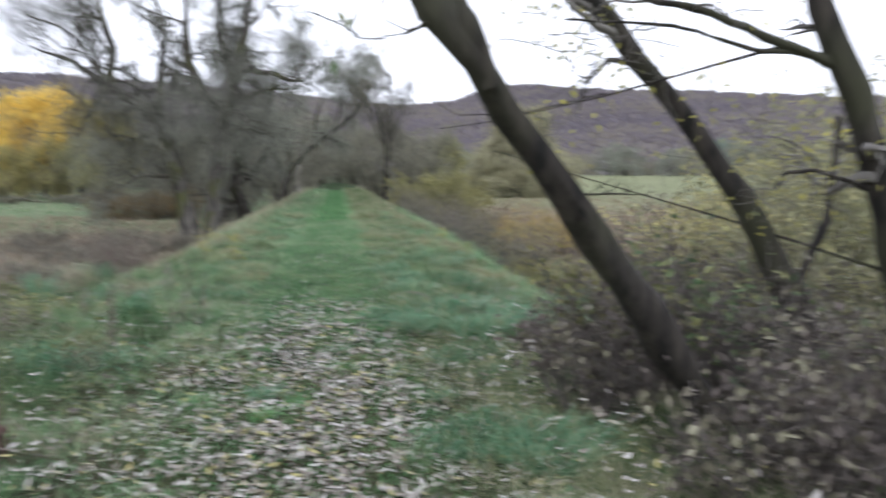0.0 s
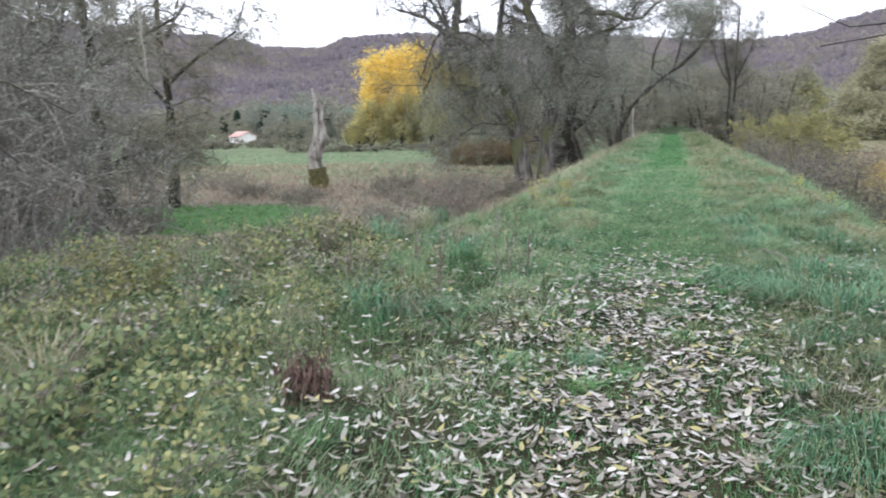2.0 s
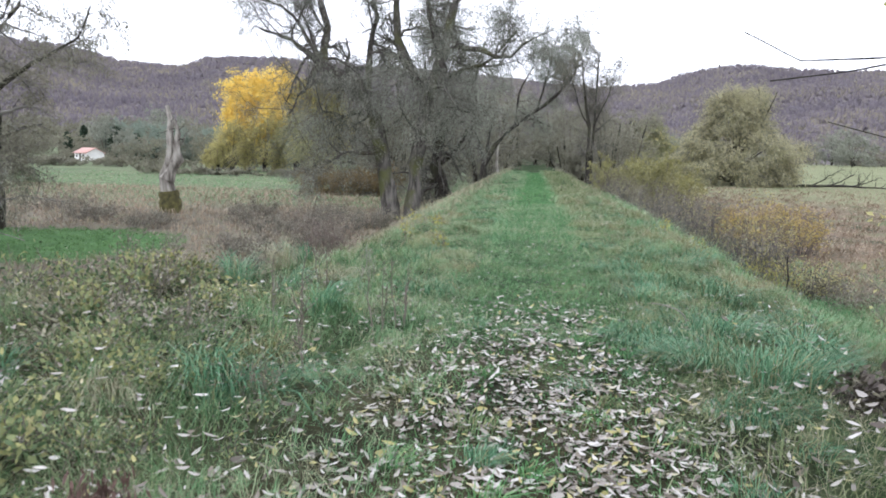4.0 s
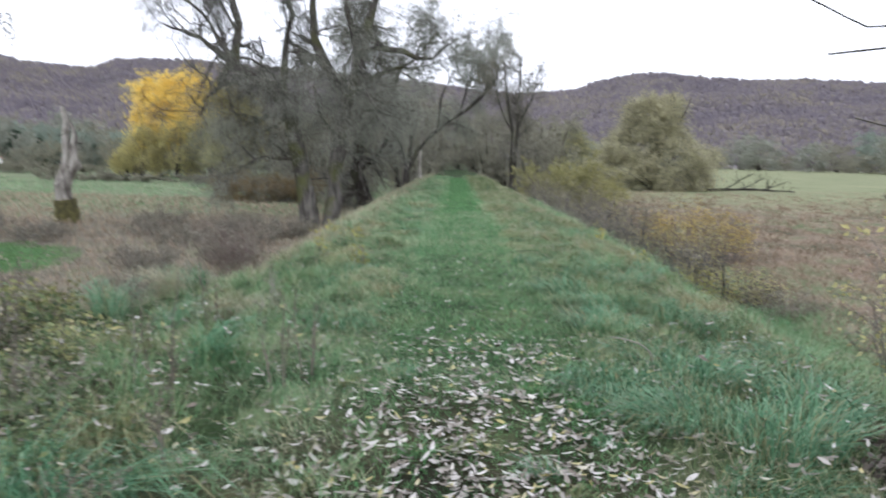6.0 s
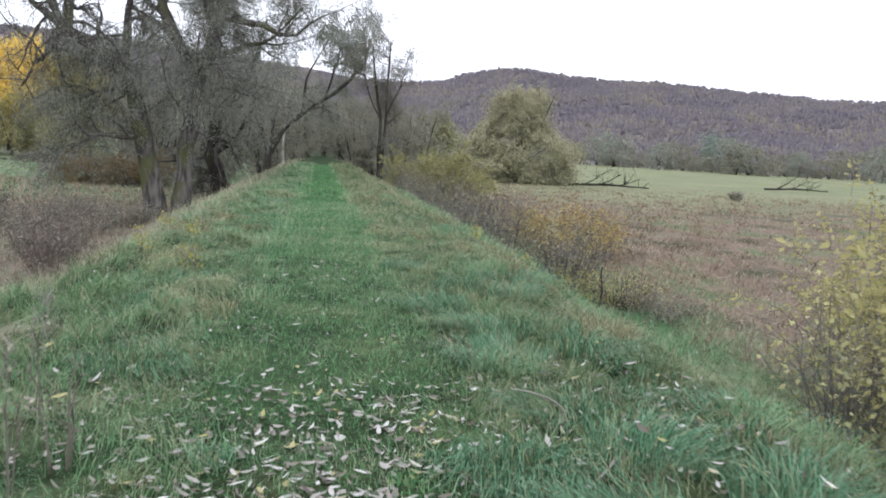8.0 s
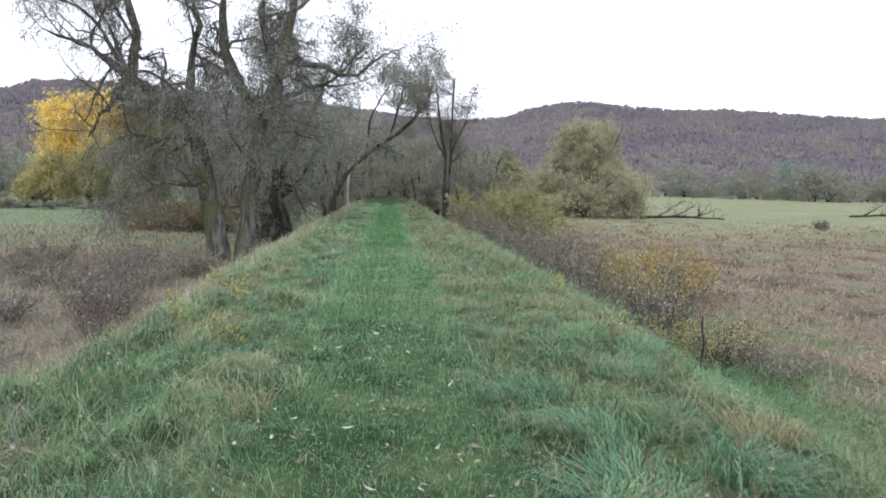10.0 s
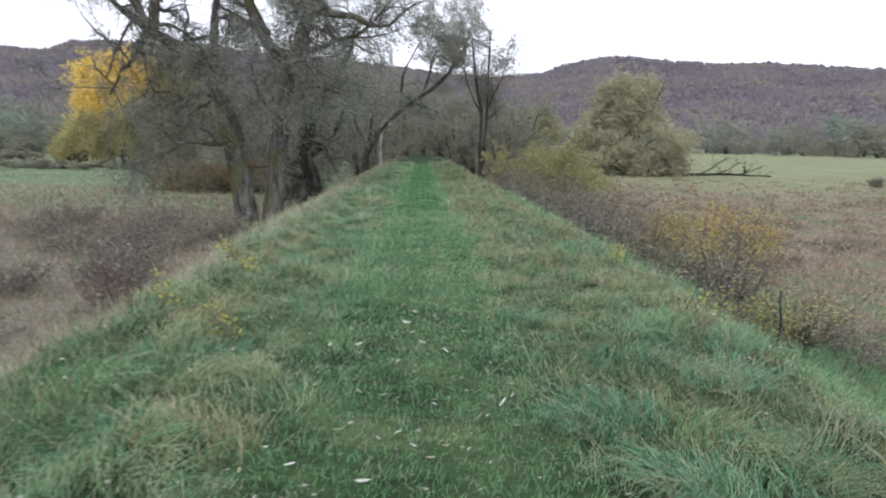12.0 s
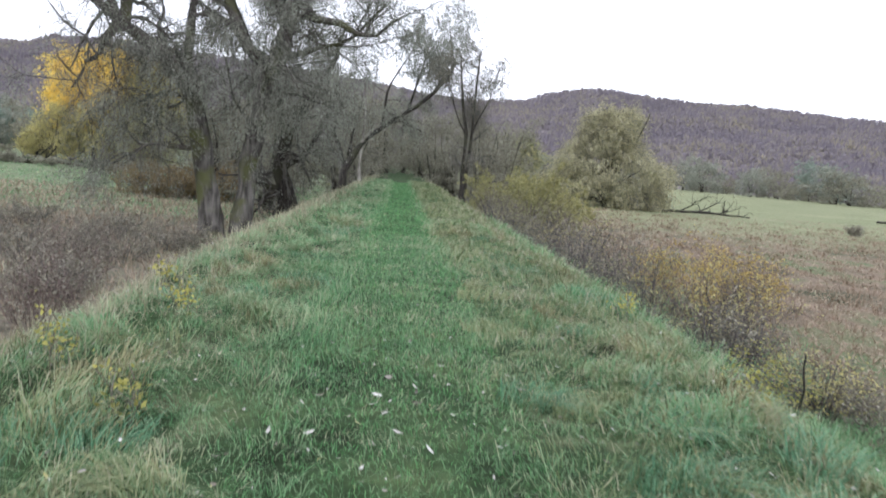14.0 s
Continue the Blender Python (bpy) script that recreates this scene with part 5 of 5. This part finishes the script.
for x, y, hh, n in [(-7.8, 8.2, 4.8, 9), (-10.8, 9.9, 7.0, 14), (-15.2, 13.0, 9.0, 20), (-16.0, 15.8, 9.0, 20), (-20.0, 17.5, 9.5, 20)]:
    bush("willow_scrub", x, y, 2.2 if y < 10 else 2.9, hh, "tangled grey willow scrub with pale bare twigs", M_WILLOW_LEAF, n, 8 if y > 10 else 2, (0.11, 0.03) if y > 10 else (0.09, 0.02), twig=M_TWIG if y < 10 else M_DARKTWIG, group="willow scrub", hang=0.7, r0=0.06 if y > 10 else 0.024,
         levels=[(7, 0.08, 0.3 * hh, 0.9, 0.0, -0.02), (5 if y > 10 else 3, 0.12, 0.16 * hh, 1.0, 0.0, -0.04), (4 if y > 10 else 2, 0.2, 0.08 * hh, 0.9, -0.1, -0.06)])
for x, y, hh in [(5.4, 6.9, 3.4), (6.2, 8.0, 3.9), (7.6, 9.6, 4.2), (6.6, 6.4, 3.8), (8.6, 12.0, 4.2), (5.7, 8.8, 2.8), (9.0, 9.6, 4.4)]:
    bush("pale_leaved_scrub", x, y, 1.5, hh, "thin scrub with pale yellow-green leaves and bare stems", M_PALEYG, 36, 20, (0.085, 0.045), twig=M_TWIG, group="scrub behind the leaning trees", r0=0.014)
bush("red_brown_bush", -16.0, 20.0, 0.8, 0.75, "low dark reddish bush beside the glade", M_DEADLEAF, 40, 4, (0.06, 0.04), twig=M_REDSTEM)

# right-hand thicket of dry stalks, and the thin bush with yellow leaves
for x, y, s, hh in [(2.05, 4.7, 0.55, 0.7), (2.5, 5.3, 0.6, 0.9), (3.5, 3.9, 0.9, 1.0), (3.1, 5.4, 0.8, 1.1), (4.3, 4.6, 1.0, 1.4), (2.5, 3.3, 0.6, 0.5), (5.0, 6.2, 1.2, 1.7), (3.8, 6.0, 0.8, 1.2), (6.2, 7.6, 1.4, 1.9), (5.6, 4.4, 1.2, 1.7), (7.4, 9.4, 1.5, 2.0), (3.3, 6.5, 0.7, 1.1), (3.2, 3.2, 0.7, 0.6), (4.1, 7.0, 0.8, 1.5)]:
    bush("stalk_thicket", x, y, s, 1.2 * hh, "tangled dead stalks with withered brown and yellowing leaves", (M_GLOOM, M_BRAMBLE_Y, M_GLOOM, M_WEED)[int(10 * x) % 4 if y > 4.5 else 0], 48, 1, (0.075, 0.045), twig=M_DRYSTEM, group="dead stalks by the leaning trees", r0=0.009,
         levels=[(4, 0.15, 0.4 * hh, 0.4, 0.8, 0), (3, 0.2, 0.2 * hh, 0.6, 0.4, 0)])
for x, y, s, hh in [(4.4, 5.8, 0.9, 1.9), (4.9, 6.4, 1.0, 2.2), (5.4, 6.9, 1.0, 2.4), (4.1, 5.0, 0.8, 1.7), (5.9, 7.6, 1.1, 2.5), (3.9, 7.2, 0.8, 1.9), (4.6, 7.9, 0.9, 2.2)]:
    bush("tall_dry_herbs", x, y, s, hh, "tall grey-brown dry herbs with withered leaves", M_DEADLEAF, 40, 4, (0.055, 0.03), twig=M_DRYSTEM, group="tall herbs by the leaning trees", r0=0.008)
for x, y, s, hh in [(6.0, 9.6, 1.3, 2.9), (7.2, 11.4, 1.5, 3.0), (8.4, 13.6, 1.6, 3.0), (9.8, 12.0, 1.6, 3.4)]:
    bush("yellowing_scrub", x, y, s, hh, "thin yellowing scrub with pale green leaves", M_YHAZE, 34, 18, (0.085, 0.05), twig=M_TWIG, group="yellowing scrub on the slope", r0=0.01)
for x, y, s, hh in [(4.6, 10.2, 0.8, 2.15), (5.15, 10.6, 0.8, 2.0), (4.8, 9.4, 0.7, 1.6)]:
    bush("yellow_leaved_bush", x, y, s, hh, "thin grey bush with a few pale yellow leaves", M_PALELEAF, 26, 1, (0.075, 0.05), twig=M_TWIG, group="thin bushes on the slope", r0=0.013,
         levels=[(5, 0.2, 0.5, 0.7, 0.3, 0), (2, 0.3, 0.22, 0.8, 0.2, 0)])


# ---- herbs, tussocks, litter ----


def tussock(x, y, n, h, mat, label, spread=0.18, droop=0.7):
    t = thing("grass_tussock", x, y, label, "grass tussock", "tussocks on the bank")
    a, q = rng.uniform(0, 6.283, n), np.sqrt(rng.uniform(0, 1, n)) * spread
    bx, by = np.cos(a) * q, np.sin(a) * q
    st = np.stack([bx, by, height(x + bx, y + by) - t.location.z - 0.01], 1)
    b = rng.uniform(0, 6.283)
    d = 0.6 * np.stack([np.cos(a), np.sin(a), 0 * a], 1) + droop * np.array([math.cos(b), math.sin(b), 0]) + rng.normal(size=(n, 3)) * 0.45
    d[:, 2] = 0
    hh = (h * rng.uniform(0.5, 1.2, n))[:, None]
    ln = rng.uniform(0.5, 1.7, n)[:, None]
    s = unit(np.cross(d, np.array([0, 0, 1.0])) + rng.normal(size=(n, 3)) * 0.2)
    w = (rng.uniform(0.0018, 0.0036, n))[:, None]
    m1 = st + hh * np.array([0, 0, 0.62]) + d * hh * ln * 0.22
    m2 = st + hh * np.array([0, 0, 0.85]) + d * hh * ln * 0.62
    tp = st + hh * np.array([0, 0, 0.62]) * (1.3 - 0.5 * ln) + d * hh * ln * 1.05
    v = np.stack([st - s * w, st + s * w, m1 + s * w, m1 - s * w, m2 + s * w * 0.8, m2 - s * w * 0.8, tp], 1).reshape(-1, 3)
    live = int(n * (0.92 if mat in (M_STRAW, M_DEADGRASS) else 0.86))
    for name, a0, a1, m in (("blade_tuft", 0, live, mat), ("dead_thatch", live, n, M_DEADGRASS if mat is not M_DEADGRASS else M_STRAW)):
        o = np.arange(a1 - a0)[:, None] * 7
        f = np.concatenate([o + np.array(q3) for q3 in ([0, 1, 2], [0, 2, 3], [3, 2, 4], [3, 4, 5], [5, 4, 6])])
        part(name, np_mesh(name, v[a0 * 7:a1 * 7], f), m, t, "" if name == "blade_tuft" else "withered brown thatch")
    return t


for x, y, n, h in [(1.35, 7.5, 420, 0.38), (1.75, 7.1, 380, 0.36), (1.15, 8.1, 420, 0.36), (1.7, 8.2, 360, 0.36), (2.1, 7.6, 360, 0.38), (1.3, 6.5, 260, 0.26), (2.2, 8.6, 300, 0.34), (1.5, 9.2, 300, 0.3), (1.2, 10.0, 260, 0.28),
                   (1.6, 11.2, 300, 0.3), (1.35, 12.2, 300, 0.3), (2.0, 11.6, 320, 0.34), (1.7, 13.2, 280, 0.28), (2.2, 10.4, 300, 0.32), (1.2, 4.3, 360, 0.3), (1.6, 4.0, 320, 0.3), (1.5, 3.2, 300, 0.3), (2.2, 12.8, 320, 0.34), (2.4, 9.6, 260, 0.3)]:
    tussock(x + rng.uniform(-0.15, 0.15), y + rng.uniform(-0.15, 0.15), int(n * 1.6), h * rng.uniform(0.45, 0.68), M_TUSS, "thick blue-green grass tussock", 0.3)
for x, y, n, h in [(-1.35, 11.5, 260, 0.26), (-1.9, 10.4, 260, 0.28), (-1.7, 14.2, 260, 0.26), (-1.4, 17.2, 240, 0.26), (-2.2, 12.8, 260, 0.3), (2.2, 14.4, 260, 0.3), (1.9, 15.6, 240, 0.28), (1.7, 17.5, 220, 0.26), (-2.0, 8.6, 240, 0.28), (-2.4, 15.8, 220, 0.28), (2.3, 16.8, 220, 0.3), (-1.2, 20.4, 200, 0.26)]:
    tussock(x, y, int(n * 1.5), h * 0.48, M_VERGE, "rough green and straw grass tussock", 0.34)
for i in range(120):
    y = 8.5 * 3.6 ** rng.uniform(0, 1)
    x = rng.uniform(0.95, 3.2) if i % 5 < 3 else rng.uniform(-3.2, -1.0)
    tussock(x, y, 230, rng.uniform(0.10, 0.20), (M_DEADGRASS, M_VERGE, M_TUSS, M_OLIVEVERGE)[i % 4], ("drooping olive-brown dead grass tuft", "drooping green and straw grass tuft", "drooping blue-green grass tuft", "drooping olive and straw grass tuft")[i % 4], rng.uniform(0.18, 0.34), 1.0)
tussock(-0.25, 5.37, 160, 0.10, M_TUSS, "small green grass tuft in the fallen leaves", 0.09)

for i in range(30):
    x, y = rng.normal(0.1, 0.75), 3.0 + 5.5 * rng.uniform(0, 1)
    tussock(x, y, 80, rng.uniform(0.06, 0.10), (M_TUSS, M_OLIVEVERGE, M_PATH)[i % 3], ("small blue-green tuft in the fallen leaves", "small olive tuft in the fallen leaves", "small green tuft in the fallen leaves")[i % 3], rng.uniform(0.06, 0.14))


def litter():
    n = 9800
    x = rng.normal(0.15, 0.85, n)
    y = 2.2 + 7.6 * rng.beta(1.2, 2.0, n)
    x = 0.15 + (x - 0.15) * np.clip(1.12 - 0.06 * (y - 2.2), 0.65, 1.1)
    e = 4300
    x = np.r_[x, rng.uniform(-7.5, 2.4, e), rng.normal(0.0, 0.5, 130)]
    y = np.r_[y, 1.8 + 8.0 * rng.uniform(0, 1, e) ** 1.3, rng.uniform(9, 17, 130)]
    bits = 3600
    x = np.r_[x, rng.uniform(-3.0, 3.2, bits)]
    y = np.r_[y, 2.0 * 11 ** rng.uniform(0, 1, bits)]
    n = len(x)
    keep = (y > 9) | (np.arange(n) >= 9800) | (rng.uniform(0, 1, n) < np.clip(0.7 + 1.0 * vnoise(x, y, 0.45, 51), 0.08, 1))
    small = (np.arange(n) >= n - bits)[keep]
    x, y = x[keep], y[keep]
    n = len(x)
    flat = smooth01((1.9 - np.abs(x - 0.1)) / 0.8)
    z = height(x, y) + 0.012 + 0.03 * rng.uniform(0, 1, n) + (1 - flat) * rng.uniform(0.02, 0.24, n)
    a = rng.uniform(0, 6.283, n)
    tilt = rng.normal(0, 0.22, n)
    d = np.stack([np.cos(a), np.sin(a), tilt], 1)
    s = np.stack([-np.sin(a), np.cos(a), rng.normal(0, 0.4, n)], 1)
    L = rng.uniform(0.042, 0.095, n)[:, None] * np.where(small, 0.5, 1.0)[:, None]
    w = L * rng.uniform(0.10, 0.17, n)[:, None]
    up = np.array([0, 0, 1.0])
    p = np.stack([x, y, z], 1)
    cu = rng.uniform(-0.02, 0.16, n)[:, None] * L
    pts = [p - d * L * 0.5 + up * cu, p - d * L * 0.15 + s * w, p - d * L * 0.15 - s * w, p + d * L * 0.2 + s * w * 0.85, p + d * L * 0.2 - s * w * 0.85, p + d * L * 0.5 + up * cu,
           p - d * L * 0.15 - up * 0.15 * w, p + d * L * 0.2 - up * 0.15 * w]
    v = np.stack(pts, 1).reshape(-1, 3)
    o = np.arange(n)[:, None] * 8
    f = np.concatenate([o + np.array(q) for q in ([0, 6, 1], [0, 2, 6], [1, 6, 7], [1, 7, 3], [2, 7, 6], [2, 4, 7], [3, 7, 5], [4, 5, 7])])
    tagged(part("fallen_leaves", np_mesh("fallen_leaves", v, f), M_LITTER), "pale grey and yellow fallen willow leaves", "leaves", kind="stuff")


litter()


def herb(name, label, leaf, n_stem, h, per, size, rx, twig=M_STALK, up=0.3):
    return bush(name, -3.0, 7.0, rx, h, label, leaf, n_stem, per, size, twig=twig, group="weeds beside the path", r0=0.004, hang=0.0,
                levels=[(4, 0.2, 0.35 * h, 0.8, up, 0)])


kinds = [herb("bramble_clump", "low bramble clump with dark green leaves", M_WEED, 15, 0.30, 9, (0.05, 0.032), 0.6),
         herb("nettle_clump", "withering nettles with yellowing leaves", M_WEED, 12, 0.36, 6, (0.045, 0.02), 0.45),
         herb("dry_herb", "dry brown herb stalks with seed heads", M_DEADLEAF, 12, 0.5, 4, (0.03, 0.02), 0.4, up=0.9),
         herb("yellow_bramble", "bramble clump with yellow-olive autumn leaves", M_BRAMBLE_Y, 14, 0.32, 9, (0.042, 0.027), 0.5),
         herb("bramble_clump", "bramble clump with withered tan leaves", M_DEADLEAF, 9, 0.32, 6, (0.045, 0.022), 0.5)]
spots = []
while len(spots) < 235:
    x, y = rng.uniform(-9.5, -1.2), 1.6 + 11.5 * rng.uniform(0, 1) ** 1.2
    if x < -1.45 - 0.6 * max(0, y - 6.0) and math.hypot(x + 1.62, y - 4.15) > 0.6 and all((x - a) ** 2 + (y - b) ** 2 > 0.16 for a, b in spots):
        spots.append((x, y))
first = {}
for x, y in spots:
    u = rng.uniform(0, 1)
    k = 0 if u < 0.3 else 1 if u < 0.45 else 2 if u < 0.68 else 3 if u < 0.86 else 4
    if y < 4.2 and k in (2, 3):
        k = 0 if k == 2 else 1
    s = rng.uniform(0.65, 1.3) * (0.65 if x > -2.0 else 1.0)
    m = pose(x, y, on_ground(x, y), 0, 0, rng.uniform(0, 360))
    if k not in first:
        first[k] = kinds[k]
        kinds[k].matrix_basis = m
        o = kinds[k]
    else:
        o = copy_thing(kinds[k], m)
    o.scale = (s, s, s * rng.uniform(0.85, 1.2))
for i in range(44):
    y = 3.0 + 8.5 * rng.uniform(0, 1) ** 1.1
    x = rng.uniform(-6.5, -1.5 - 0.15 * max(0, y - 6) - 0.9 * (y < 5))
    tussock(x, y, 150, rng.uniform(0.2, 0.38), (M_TUSS, M_STRAW, M_DEADGRASS)[i % 3], ("green grass tuft among the weeds", "pale dry grass tuft among the weeds", "brown dead grass tuft among the weeds")[i % 3], rng.uniform(0.08, 0.2), 0.8)
for i in range(26):
    y = rng.uniform(4.2, 11)
    bush("dry_stalk", rng.uniform(-6.5, -1.7), y, 0.1, rng.uniform(0.45, 0.85), "thin pale dry stalk among the weeds", M_DEADLEAF, 2, 1, (0.025, 0.015), twig=M_PALETWIG, group="pale dry stalks", r0=0.004,
         levels=[(5, 0.4, 0.10, 0.6, 0.4, 0)])
for x, y in [(-1.55, 6.6), (-1.2, 8.4), (-1.35, 8.1), (-2.85, 7.4), (-1.9, 7.5), (-2.2, 9.3), (-2.5, 8.5)]:
    bush("dead_stalk", x, y, 0.14, rng.uniform(0.8, 1.05), "upright dark dead stalk with withered seed heads", M_DEADLEAF, 3, 2, (0.025, 0.018), twig=M_STALK, group="upright dead stalks", r0=0.008,
         levels=[(7, 0.3, 0.10, 0.6, 0.4, 0)])
for x, y in [(-1.5, 13.9), (-2.2, 14.6), (-1.9, 16.5), (3.0, 15.5), (-2.6, 18.4), (2.9, 18.5)]:
    bush("yellow_herb", x, y, 0.2, 0.42, "small herb with pale yellow leaves", M_YGREEN, 6, 3, (0.05, 0.03), twig=M_STALK, group="yellow herbs on the bank edge", r0=0.004, levels=[(4, 0.3, 0.12, 0.7, 0.4, 0)])
bush("dead_dock", -1.62, 4.15, 0.11, 0.32, "withered dark red-brown dock clump", M_DOCK, 34, 8, (0.085, 0.014), twig=M_DOCK, r0=0.006, hang=2.6, levels=[(2, 0.2, 0.05, 0.2, 0.2, -0.1)])
bush("withered_clump", 2.45, 6.75, 0.5, 0.22, "dark withered clump at the edge of the bank", M_GLOOM, 34, 4, (0.07, 0.03), twig=M_STALK, r0=0.005)


def build_stick():
    t = thing("fallen_stick", 1.3, 8.95, "bare pale stick lying on the grass", "stick")
    p = resample([(-0.14, 0.05, 0.20), (-0.04, 0.02, 0.195), (0.08, -0.03, 0.17), (0.16, -0.05, 0.12), (0.2, -0.06, 0.0)], 9)[None]
    part("stick", np_mesh("stick", *rough_limbs(p, np.linspace(0.005, 0.007, 9)[None], 7), True), M_PALETWIG, t)


build_stick()
